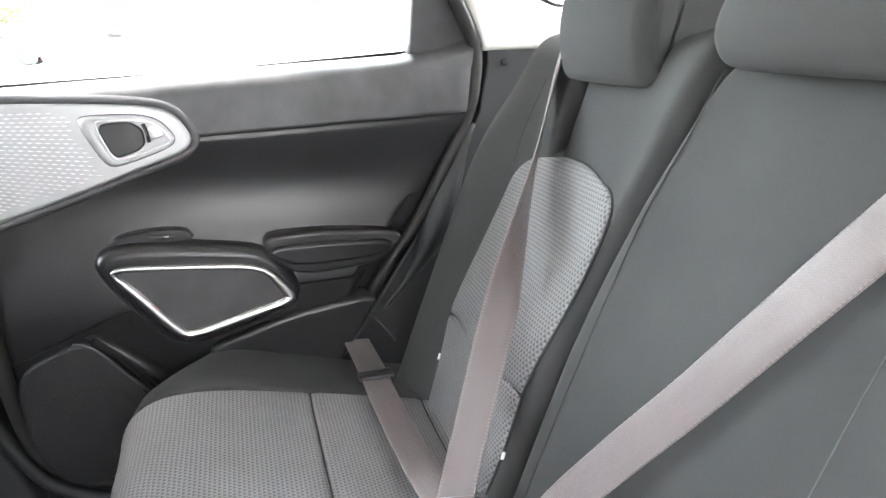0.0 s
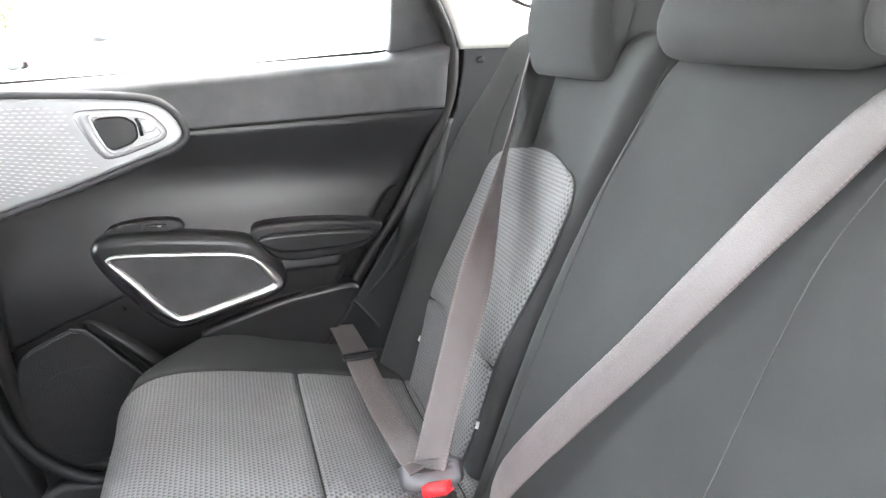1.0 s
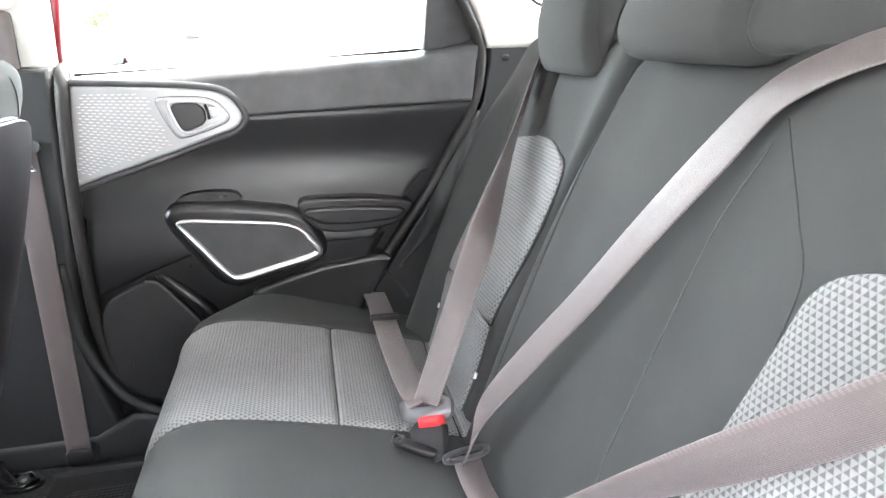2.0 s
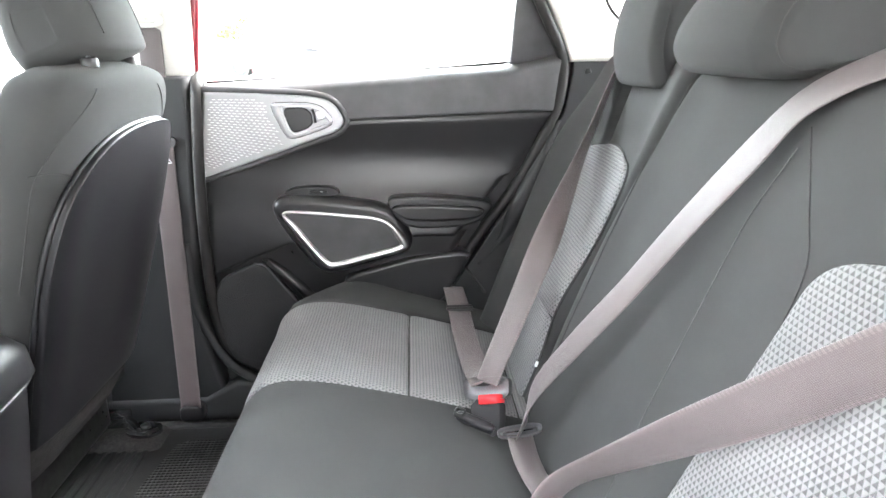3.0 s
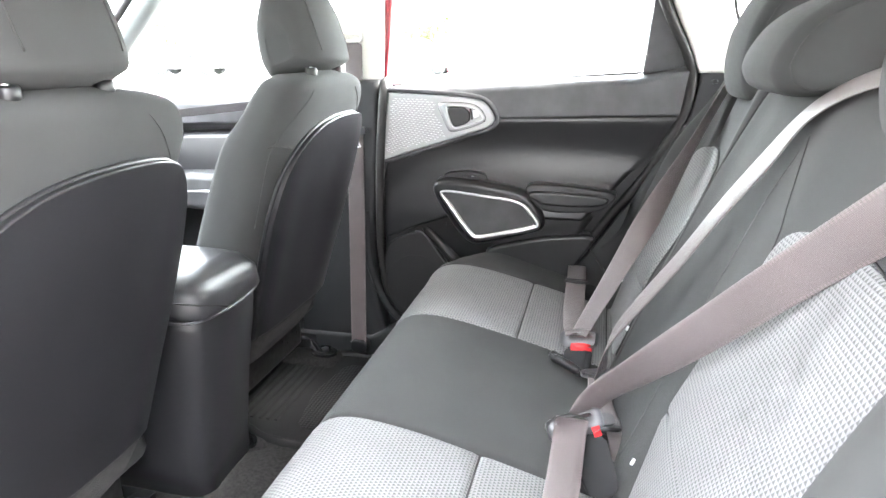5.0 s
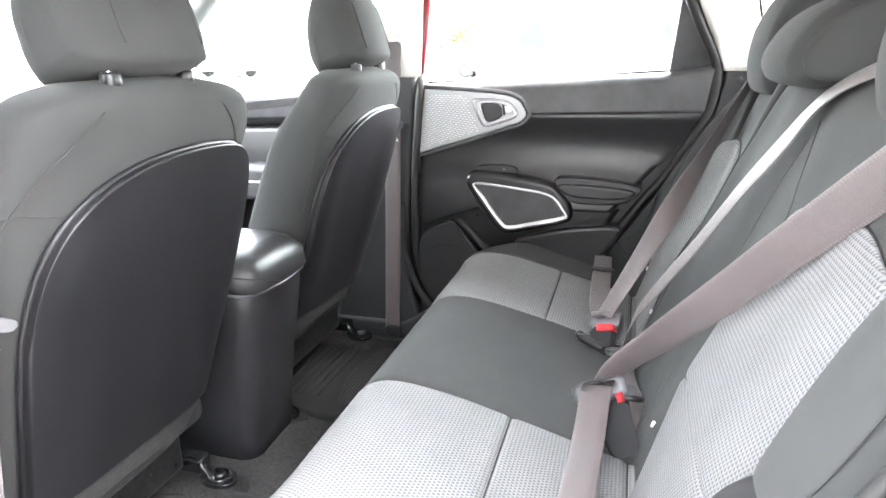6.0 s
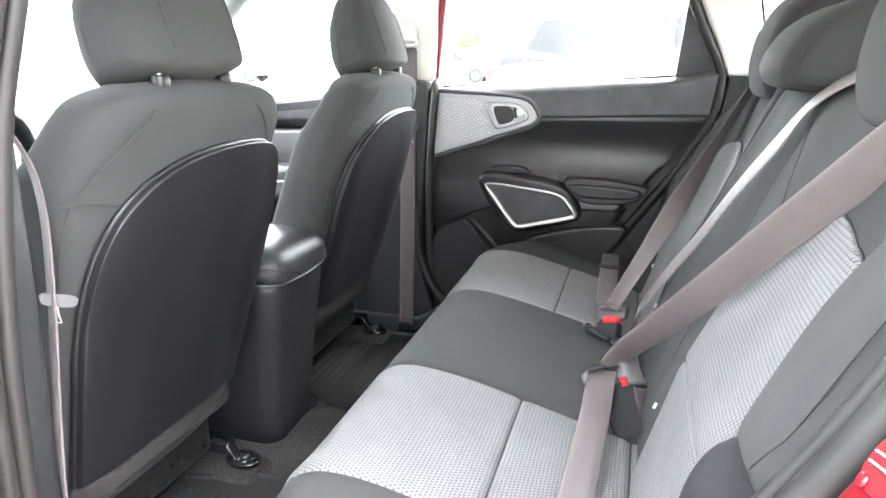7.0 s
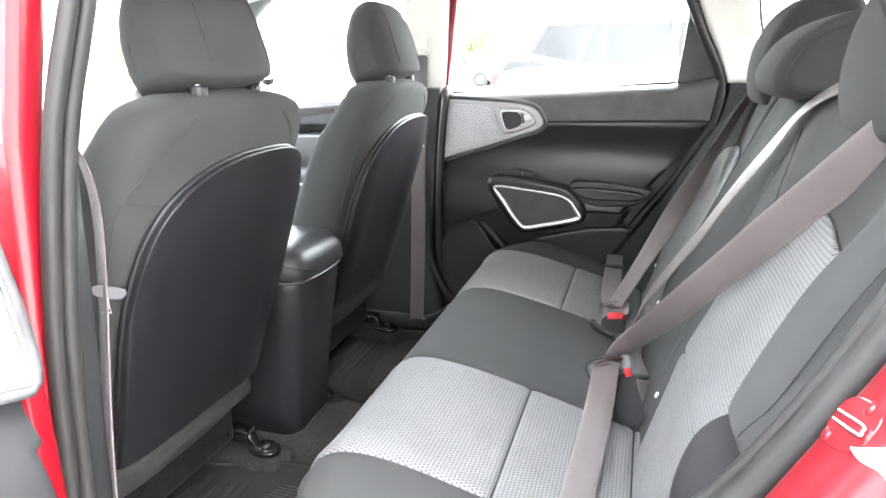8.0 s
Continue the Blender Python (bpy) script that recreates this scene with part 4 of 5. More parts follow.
def bench():
    root = thing("rear_bench_cushion", "rear bench cushion in charcoal cloth with two grey patterned seats", "car seat")
    s0, s1 = 0.0, CLEN[-1]

    def base(a, b):
        y = BY - HALF + 2 * HALF * a
        p = bench_top(y, s1 * b, -0.006)
        d = abs(y - BY) / HALF
        if a in (0.0, 1.0):
            return (p[0], y, p[2] - 0.03)
        return p

    part("base", sheet(base, 120, 70), M_DARK, root)

    def panel(name, y0, y1, sa, sb, material, lift, ea, eb, label="", n=28, skew=0.0):
        def fn(a, b):
            a, b = ease(a), ease(b)
            s = sa + (sb - sa) * b
            y = y0 + (y1 - y0) * a
            return bench_top(y, s, -0.010 if a in (0.0, 1.0) or b in (0.0, 1.0) else lift * puff(a, b, ea, eb) - 0.003)
        if material is M_INSERT:
            rim = [(k / 30, 0) for k in range(31)] + [(1, k / 30) for k in range(1, 31)] + [(1 - k / 30, 1) for k in range(1, 31)] + [(0, 1 - k / 30) for k in range(1, 30)]
            part("insert_seam", tube([Vector(bench_top(y0 + (y1 - y0) * a, sa + (sb - sa) * b, 0.0)) for a, b in rim], 0.0020, 5, closed=True), M_SEAM, root, "sewn seam round the cloth panel")
        return part(name, sheet(fn, n, n, lambda a, b: (y0 + (y1 - y0) * ease(a), sa + (sb - sa) * ease(b))), material, root, label)

    sm, sbk = cushion_s(0.0), cushion_s(0.185)
    sf = cushion_s(-0.262) - 0.10
    for y0, y1 in ((0.245, 0.575), (-0.497, -0.165)):
        panel("seat_front_insert", y0, y1, sf, sm, M_INSERT, 0.010, 0.05, 0.05, "grey patterned cloth insert", 40)
        panel("seat_rear_insert", y0, y1, sm, sbk, M_INSERT, 0.010, 0.05, 0.08, "grey patterned cloth insert", 40)
        panel("seat_back_edge", y0, y1, sbk, s1, M_INSERT, 0.010, 0.05, 0.10, "grey patterned cloth insert", 24)
    panel("centre_panel", -0.165, 0.245, 0.06, s1, M_DARK, 0.008, 0.03, 0.02, n=40)
    panel("side_panel", 0.575, BY + HALF - 0.004, 0.06, s1, M_DARK, 0.008, 0.06, 0.03, n=30)
    panel("side_panel", BY - HALF + 0.004, -0.497, 0.06, s1, M_DARK, 0.008, 0.06, 0.03, n=30)
    # cross seam of the middle seat near its front
    for y0, y1 in ((-0.16, 0.24),):
        part("seam", tube([Vector(bench_top(y0 + (y1 - y0) * k / 14, cushion_s(-0.205), 0.0025)) for k in range(15)], 0.0012, 5), M_SEAM, root, "sewn seam")
    return root


bench()

# the backrest lies in a plane that leans back; v runs up that plane from height 0.69
BX, BZ, BS = 0.222, 0.69, 0.37
BU = np.array([BS, 1.0]) / math.hypot(BS, 1)
BN = np.array([-BU[1], BU[0]])


def v_of(z):
    return (z - BZ) / BU[1]


VT = v_of(1.185)


def back_profile(v, depth=0.13, top=VT):
    """Point and normal of a backrest's side profile: up the front, over a rolled top, down behind."""
    r = depth / 2
    if v <= top - r:
        return np.array([BX, BZ]) + BU * v, BN
    arc = (v - (top - r)) / r
    if arc <= math.pi:
        c = np.array([BX, BZ]) + BU * (top - r) - BN * r
        d = BN * math.cos(arc) + BU * math.sin(arc)
        return c + d * r, d
    rest = v - (top - r) - math.pi * r
    return np.array([BX, BZ]) + BU * (top - r - rest) - BN * depth, -BN


def relief(y, z):
    """How far the seat back stands out of its plane: bolsters, hollows for the backs, a fuller middle."""
    d = abs(y - 0.030)
    h = 0.0
    fade = 1 / (1 + math.exp((z - 1.09) * 28))
    if y > 0:
        h += 0.050 * math.exp(-((d - 0.600) / 0.055) ** 2) * fade
    else:
        h += 0.044 * math.exp(-((d - 0.647) / 0.067) ** 4) * fade * (0.95 / (1 + math.exp((0.880 - z) * 220)) + 0.05)
    if y > 0.3:
        # groove that leads the belt down from the headrest
        h -= 0.034 * math.exp(-((y - 0.470) / 0.017) ** 4) / (1 + math.exp((1.062 - z) * 160))
    h += (0.012 if y > 0 else 0.004) * math.exp(-((d - 0.20) / 0.05) ** 2)
    h -= 0.008 * math.exp(-((d - 0.39) / 0.10) ** 2) * math.exp(-((z - 0.98) / 0.12) ** 2)
    h += (0.022 if y > 0 else 0.008) * math.exp(-((z - 0.80) / 0.09) ** 2) * math.exp(-((d - 0.39) / 0.14) ** 4)
    return h


def seat_back(name, label, y0, y1, ytop0, ytop1, proud, edge=0.03, top=VT):
    """One folding part of the backrest between y0 and y1 (ytop0, ytop1 at its top)."""
    root = thing(name, label, "car seat", "rear backrests")
    vb, ve = v_of(0.585), top + 0.30

    def span(v):
        k = min(1, max(0, v - v_of(0.85)) / (VT - v_of(0.85))) ** 1.6
        return y0 + (ytop0 - y0) * k, y1 + (ytop1 - y1) * k

    def surf(y, v, h):
        p, n = back_profile(v, top=top)
        q = p + n * (relief(y, p[1]) * (1 if n[0] < 0 else 0.2) + proud + h + 0.0010 * noise.noise((y * 16, v * 12, 7.7)))
        return (q[0], y, q[1])

    def base(a, b):
        v = vb + (ve - vb) * b
        l, r = span(v)
        # the side edges roll back
        t = min(a, 1 - a) * (r - l) / edge
        h = -edge * 1.6 * (1 - math.sqrt(max(0, 1 - (1 - min(1, t)) ** 2))) if t < 1 else 0.0
        if a in (0.0, 1.0):
            h -= 0.03
        return surf(l + (r - l) * a, v, h)

    part("cover", sheet(base, 110, 80), M_DARK, root)
    return root, surf


def insert_patch(root, surf, yl, yr, z0, z1, top_round, lift, label, n=44):
    """A sewn-in cloth panel; top_round: share of the height over which the top narrows like an arch."""
    va, vb = v_of(z0), v_of(z1)

    def ab(a, b):
        a, b = ease(a), ease(b)
        v = va + (vb - va) * b
        l, r = yl(b), yr(b)
        if b > 1 - top_round:
            k = (b - (1 - top_round)) / top_round
            f = 1 - 0.40 * (1 - math.sqrt(max(0.0, 1 - k ** 2.4)))
            m = (l + r) / 2
            l, r = m + (l - m) * f, m + (r - m) * f
        return l + (r - l) * a, v + 0.016 * b ** 6 * (1 - (2 * a - 1) ** 2)

    def fn(a, b):
        y, v = ab(a, b)
        return surf(y, v, -0.004 if a in (0.0, 1.0) or b in (0.0, 1.0) else 0.0015 + lift * puff(ease(a), ease(b), 0.06, 0.06))

    rim = [ab(k / 30, 0) for k in range(31)] + [ab(1, k / 30) for k in range(1, 31)] + [ab(1 - k / 30, 1) for k in range(1, 31)] + [ab(0, 1 - k / 30) for k in range(1, 30)]
    part("insert_seam", tube([Vector(surf(y, v, 0.0012)) for y, v in rim], 0.0020, 5, closed=True), M_SEAM, root, "sewn seam round the cloth panel")
    return part("back_insert", sheet(fn, n, n, ab), M_INSERT, root, label)


right_back, rsurf = seat_back("rear_seat_unit", "narrow rear backrest in charcoal cloth with a grey patterned panel", 0.268, 0.700, 0.200, 0.665, -0.012, top=v_of(1.240))
insert_patch(right_back, rsurf, lambda b: 0.302 - 0.029 * b, lambda b: 0.570 - 0.02 * b, 0.772, 1.040, 0.20, 0.008, "grey patterned cloth panel")
insert_patch(right_back, rsurf, lambda b: 0.320 - 0.018 * b, lambda b: 0.556 + 0.014 * b, 0.59, 0.768, 0.0, 0.008, "grey patterned cloth panel")
left_back, lsurf = seat_back("rear_seat_unit", "wide rear backrest in charcoal cloth with a grey patterned panel", -0.695, 0.258, -0.645, 0.196, -0.004, top=v_of(1.222))
insert_patch(left_back, lsurf, lambda b: -0.512 - 0.030 * b ** 0.5, lambda b: -0.182 - 0.03 * b, 0.785, 1.058, 0.18, 0.008, "grey patterned cloth panel")
insert_patch(left_back, lsurf, lambda b: -0.460 - 0.052 * b, lambda b: -0.250 + 0.068 * b, 0.59, 0.781, 0.0, 0.008, "grey patterned cloth panel")


def seam_line(root, surf, pts, h=0.0004, r=0.0009, n=30, material=M_SEAM):
    line = spline([(y, v_of(z)) for y, z in pts], n)
    part("seam", tube([Vector(surf(y, v, h)) for y, v in line], r, 5), material, root, "sewn seam")


seam_line(left_back, lsurf, [(-0.070, 0.62), (-0.075, 0.74), (-0.070, 0.82), (-0.075, 1.02), (-0.10, 1.12)], r=0.0006, material=M_SEAMLIGHT)
seam_line(left_back, lsurf, [(-0.105, 1.14), (-0.122, 1.12), (-0.165, 1.07), (-0.196, 1.026), (-0.20, 0.95)])
seam_line(left_back, lsurf, [(0.215, 0.62), (0.215, 0.86), (0.207, 1.02), (0.190, 1.12), (0.180, 1.19)])
seam_line(right_back, rsurf, [(0.562, 1.02), (0.568, 1.08), (0.565, 1.15)])
seam_line(left_back, lsurf, [(-0.655, 1.12), (-0.662, 1.06), (-0.664, 1.00), (-0.662, 0.945), (-0.656, 0.92), (-0.650, 0.899)])


def lower_guide(root, surf, y, z):
    part("anchor_tag", tube([Vector(surf(y, v_of(z - 0.006), 0.006)), Vector(surf(y, v_of(z + 0.003), 0.006))], 0.0024, 8), M_WTAG, root, "small white anchor tag")


M_WTAG = mat("white_tag", (0.75, 0.75, 0.75), 0.5, var=0.05, bump=0.0)
lower_guide(right_back, rsurf, 0.30, 0.69)
lower_guide(right_back, rsurf, 0.563, 0.70)
lower_guide(left_back, lsurf, -0.172, 0.692)


def slot_cover():
    """Curved cover below the bolster, where the lap strap leaves the seat."""
    o = [(0.30, 0.60), (0.235, 0.66), (0.220, 0.76), (0.234, 0.84), (0.262, 0.876), (0.30, 0.884), (0.34, 0.87)]
    line = spline(o, 24)
    def fn(a, b):
        k = b * 23
        i = min(int(k), 22)
        p = line[i] + (line[i + 1] - line[i]) * (k - i)
        y = -0.535 - 0.150 * a
        hollow = 0.16 * math.exp(-((a - 0.60) / 0.30) ** 4) / (1 + math.exp((0.55 - b) * 22))
        roll = 0.05 * max(0, (a - 0.8) / 0.2) ** 2 + 0.02 * max(0, (0.15 - a) / 0.15) ** 2
        return (p[0] + hollow + roll, y, p[1])
    part("slot_cover", sheet(fn, 24, 36), M_SIDE, left_back, "grey vinyl cover over the belt slot")


slot_cover()


TALL_SIDE = [(0.345, 1.150), (0.333, 1.205), (0.342, 1.275), (0.372, 1.335), (0.425, 1.372), (0.505, 1.370), (0.540, 1.315), (0.545, 1.215), (0.510, 1.120), (0.455, 1.115), (0.415, 1.140), (0.372, 1.146)]
LOW_SIDE = [(0.350, 1.186), (0.338, 1.210), (0.344, 1.236), (0.368, 1.274), (0.410, 1.302), (0.470, 1.319), (0.535, 1.318), (0.556, 1.285), (0.548, 1.205), (0.510, 1.150), (0.455, 1.150), (0.410, 1.182), (0.378, 1.178)]


def rear_headrest(yc, half, label, side, dz=0.0, dx=0.0):
    """A saddle-shaped rear headrest that hangs over the front of the backrest: a bowed front and flat sides."""
    root = thing("rear_headrest", label, "headrest", "rear headrests")
    side = rounded([(x + dx, z + dz) for x, z in side], 2)
    flat = 0.80

    def at(t):
        u = max(0.0, (abs(t) - flat) / (1 - flat))
        o = inset(side, 0.022 * (1 - math.sqrt(max(0.0, 1 - u * u))))
        return [(x + 0.014 * t * t * min(1.0, max(0.0, (0.50 + dx - x) / 0.12)), yc + half * t, z) for x, z in o]

    steps = [-1, -0.995, -0.98, -0.95, -0.90, -0.85, -0.80, -0.5, -0.2, 0.2, 0.5, 0.80, 0.85, 0.90, 0.95, 0.98, 0.995, 1]
    part("pad", loft([at(t) for t in steps]), M_DARK, root)
    for t in (-1, 1):
        mx, mz = sum(p[0] for p in side) / len(side), sum(p[1] for p in side) / len(side)
        line = [(mx + (x - mx) * 0.80 + 0.008, yc + t * (half + 0.0002), mz + (z - mz) * 0.80) for x, z in side]
        part("seam", tube([Vector(p) for p in line], 0.0008, 5, closed=True), M_SEAM, root, "sewn seam")
    for k in (-1, 1):
        part("post", tube([(0.43, yc + k * 0.05, 1.12), (0.45, yc + k * 0.05, 1.21)], 0.006, 8), M_CHROME, root, "steel post")
    return root


rear_headrest(0.402, 0.105, "charcoal cloth saddle headrest over the narrow backrest", TALL_SIDE, 0.002, 0.036)
rear_headrest(0.045, 0.112, "low charcoal cloth saddle headrest over the middle seat", LOW_SIDE, 0.0)
rear_headrest(-0.415, 0.120, "charcoal cloth saddle headrest over the wide backrest", TALL_SIDE, 0.010, 0.034)


# ---- front seats ----
M_WET = mat("glossy_black_enamel", (0.010, 0.010, 0.011), 0.12, var=0.1, scale=30, bump=0.0, coat=0.6)


def floor_riser(y, tag):
    """Carpeted hump of the floor that carries a seat rail's foot."""
    rings = [rounded([(-0.74, y - h - g), (-0.575 + g, y - h - g), (-0.575 + g, y + h + g), (-0.74, y + h + g)], 2, 0.12) for h, g in ((0.040, 0.016), (0.040, 0.008), (0.038, 0.0), (0.030, -0.010))]
    structure("floor_riser_" + tag, loft([[(x, w, z) for x, w in r] for r, z in zip(rings, (0.335, 0.372, 0.383, 0.387))]), M_CARPET, "charcoal carpeted hump under the seat rail")


for y, tag in ((-0.584, "a"), (-0.120, "b"), (0.144, "c"), (0.608, "d")):
    floor_riser(y, tag)


def front_seat(cy, label):
    root = thing("front_seat_unit", label, "car seat", "front seats")
    # rear face line of the backrest by height
    rear = [(0.52, -0.615), (0.60, -0.588), (0.80, -0.527), (1.00, -0.467), (1.095, -0.442), (1.14, -0.428), (1.165, -0.426), (1.182, -0.436), (1.192, -0.458)]
    halfw = [(0.52, 0.200), (0.62, 0.215), (0.80, 0.232), (0.95, 0.236), (1.04, 0.231), (1.09, 0.222), (1.13, 0.208), (1.155, 0.190), (1.172, 0.162), (1.184, 0.110), (1.192, 0.035)]
    thick = [(0.52, 0.13), (0.80, 0.15), (1.05, 0.12), (1.14, 0.11), (1.172, 0.10), (1.185, 0.08), (1.192, 0.04)]
    zs = [0.56, 0.60, 0.70, 0.80, 0.90, 0.97, 1.02, 1.05, 1.075, 1.09, 1.105, 1.12, 1.133, 1.145, 1.153, 1.16, 1.168, 1.174, 1.180, 1.185, 1.189, 1.192]
    rings = []
    for z in zs:
        xb, hw, th = smooth_table(z, rear), smooth_table(z, halfw), lerp_table(z, thick)
        ring = []
        for k in range(44):
            a = 2 * math.pi * k / 44
            c, s = math.cos(a), math.sin(a)
            u = math.copysign(abs(s) ** 0.62, s)
            x = xb - th / 2 + th / 2 * math.copysign(abs(c) ** 0.62, c)
            # the wings stand forward and the rear face is bowed
            x -= 0.055 * abs(u) ** 4 * (1 - 0.6 / (1 + math.exp((1.10 - z) * 60))) * (0.35 + 0.65 / (1 + math.exp((c - 0.1) * 9)))
            ring.append((x, cy + hw * u * (1 + (0.15 if u > 0 else -0.03) * min(1, max(0, z - 1.02) / 0.1)), z + 0.010 * min(1, max(0, z - 1.10) / 0.06)))
        rings.append(ring)
    back = part("backrest", loft(rings), M_DARK, root)
    face = lambda z: smooth_table(z, rear)

    def bowed(y, z):
        hw = smooth_table(z, halfw)
        u = (y - cy) / hw
        return face(z) - 0.028 * min(1, abs(u)) ** 4

    # moulded shell on the rear of the backrest: upper edge by width
    crest = [(-0.207, 0.84), (-0.206, 0.90), (-0.200, 0.955), (-0.187, 1.002), (-0.162, 1.040), (-0.122, 1.070), (-0.076, 1.089), (-0.026, 1.099), (0.030, 1.1035), (0.090, 1.103), (0.130, 1.098), (0.158, 1.089), (0.178, 1.073), (0.191, 1.050), (0.199, 1.010), (0.203, 0.94)]

    def shell(a, b):
        u = math.sin((2 * a - 1) * math.pi / 2)
        w = -0.002 + 0.205 * u
        top = smooth_table(w, crest)
        z = 0.625 + (top - 0.625) * ease(b)
        y = cy + w * (0.91 + 0.09 * min(1, (z - 0.625) / 0.25)) * (1 + (0.08 if w > 0 else 0.0) * min(1, max(0, z - 0.75) / 0.2))
        lip = 0.015 * puff(a, b, 0.06, 0.06)
        hollow = 0.013 * math.exp(-((u + 0.10) / 0.62) ** 4) * math.exp(-((z - 0.85) / 0.20) ** 4)
        return (bowed(y, z) + 0.003 + lip - hollow, y, z)

    sh = part("back_shell", sheet(shell, 60, 60), M_SHELL, root, "black moulded plastic seat back shell")
    edge = [Vector(shell(0.0, k / 24)) for k in range(25)] + [Vector(shell(k / 24, 1.0)) for k in range(1, 24)] + [Vector(shell(1.0, 1 - k / 24)) for k in range(25)]
    part("shell_lip", tube(edge, 0.0046, 8), M_SHELL, sh)

    def flap(a, b):
        z = 0.535 + 0.092 * b
        u = 2 * a - 1
        y = cy + 0.192 * u
        return (bowed(y, z) + 0.008 + 0.004 * puff(a, b, 0.05, 0.2) - 0.02 * (1 - b), y, z)

    part("carpet_flap", sheet(flap, 40, 8), M_FLAP, root, "grey carpet flap below the shell")

    def stitch(pts):
        line = spline(pts, 28)
        part("seam", tube([Vector((bowed(cy + u, z) + 0.0012, cy + u, z)) for u, z in line], 0.0011, 5), M_SEAM, root, "sewn seam")

    stitch([(-0.110, 1.165), (-0.165, 1.120), (-0.208, 1.075), (-0.228, 1.03), (-0.232, 0.90)])
    stitch([(0.105, 1.170), (0.155, 1.12), (0.200, 1.05), (0.222, 0.98), (0.226, 0.85)])
    stitch([(-0.234, 1.062), (-0.20, 1.060), (-0.160, 1.050)])
    # cushion, rails, headrest
    cush = rounded([(-0.62, 0.50), (-0.64, 0.62), (-0.80, 0.64), (-1.05, 0.68), (-1.10, 0.64), (-1.08, 0.52)], 2)
    part("cushion", loft([[(x, cy + y, z) for x, z in inset(cush, d)] for y, d in ((-0.255, 0.04), (-0.245, 0.012), (-0.22, 0), (0.22, 0), (0.245, 0.012), (0.255, 0.04))]), M_DARK, root)
    part("base_frame", box(-1.0, -0.66, cy - 0.20, cy + 0.20, 0.43, 0.52, 0.015), M_STEEL, root)
    for s in (-1, 1):
        y = cy + s * 0.232
        rail = part("rail", box(-1.02, -0.640, y - 0.019, y + 0.019, 0.408, 0.438, 0.005), M_WET, root, "black steel seat rail")
        foot = loft([[(-0.607 + 0.036 * math.cos(k * math.pi / 9) * (1.25 if math.cos(k * math.pi / 9) < 0 else 1), y + 0.027 * math.sin(k * math.pi / 9), z) for k in range(18)] for z in (0.386, 0.393, 0.396)])
        tube(spline([(-0.680, y, 0.428), (-0.655, y, 0.428), (-0.640, y, 0.412), (-0.628, y, 0.394), (-0.612, y, 0.392)], 12), 0.019, 8, flat=0.6, bm=foot)
        tube([(-0.628, y + 0.016, 0.400), (-0.600, y + 0.022, 0.399), (-0.582, y, 0.399), (-0.600, y - 0.022, 0.399), (-0.628, y - 0.016, 0.400)], 0.004, 6, bm=foot)
        ft = part("rail_foot", foot, M_WET, root, "glossy black bolted rail foot")
        ring = lambda r, z: [(-0.607 + r * math.cos(k * math.pi / 3), y + r * math.sin(k * math.pi / 3), z) for k in range(6)]
        part("bolt", loft([ring(0.012, 0.396), ring(0.012, 0.404), ring(0.009, 0.406)]), M_STEEL, ft, "steel bolt")
    # headrest: a wedge with a crisp lower rear lip, narrower towards the top
    hp = rounded([(-0.413, 1.220), (-0.420, 1.250), (-0.447, 1.330), (-0.475, 1.378), (-0.520, 1.392), (-0.552, 1.372), (-0.572, 1.300), (-0.566, 1.215), (-0.546, 1.178), (-0.510, 1.184), (-0.440, 1.206)], 2, 0.18)

    def head_ring(t, grow=0.0):
        f = (1 - 0.97 * abs(t) ** 4) ** 0.25 + grow
        o = [(-0.492 + (x + 0.492) * f, 1.240 + (z - 1.240) * f) for x, z in hp]
        return [(x - 0.020 * t * t * min(1.0, max(0.0, (x + 0.57) / 0.15)), cy + 0.009 + 0.117 * t * lerp_table(z, [(1.17, 0.87), (1.21, 0.94), (1.26, 1.0), (1.30, 0.99), (1.35, 0.93), (1.392, 0.84)]), z) for x, z in o]

    hd = part("headrest", loft([head_ring(t) for t in (-1, -0.995, -0.98, -0.95, -0.90, -0.84, -0.77, -0.70, -0.62, -0.3, 0, 0.3, 0.62, 0.70, 0.77, 0.84, 0.90, 0.95, 0.98, 0.995, 1)]), M_DARK, root)
    for s in (-1, 1):
        ring = head_ring(s * 0.62, 0.008)
        top = max(range(len(ring)), key=lambda k: ring[k][2])
        line = [Vector(q) for q in ring[1:top + 1]]
        part("seam", tube(line, 0.0012, 5), M_SEAM, hd, "sewn seam")
        part("post", tube([(-0.450, cy + s * 0.068, 1.165), (-0.458, cy + s * 0.068, 1.240)], 0.0042, 10), M_CHROME, root, "steel headrest post")
        ring = lambda r, z: [(-0.453 + r * math.cos(k * math.pi / 8), cy + s * 0.068 + r * math.sin(k * math.pi / 8), z) for k in range(16)]
        part("post_guide", loft([ring(0.0125, 1.180), ring(0.0125, 1.205), ring(0.010, 1.208)]), M_GLOSSY, root, "black post guide")
    return root


front_seat(-0.352, "driver's seat in charcoal cloth with a black moulded back shell")
front_seat(0.376, "front passenger seat in charcoal cloth with a black moulded back shell")


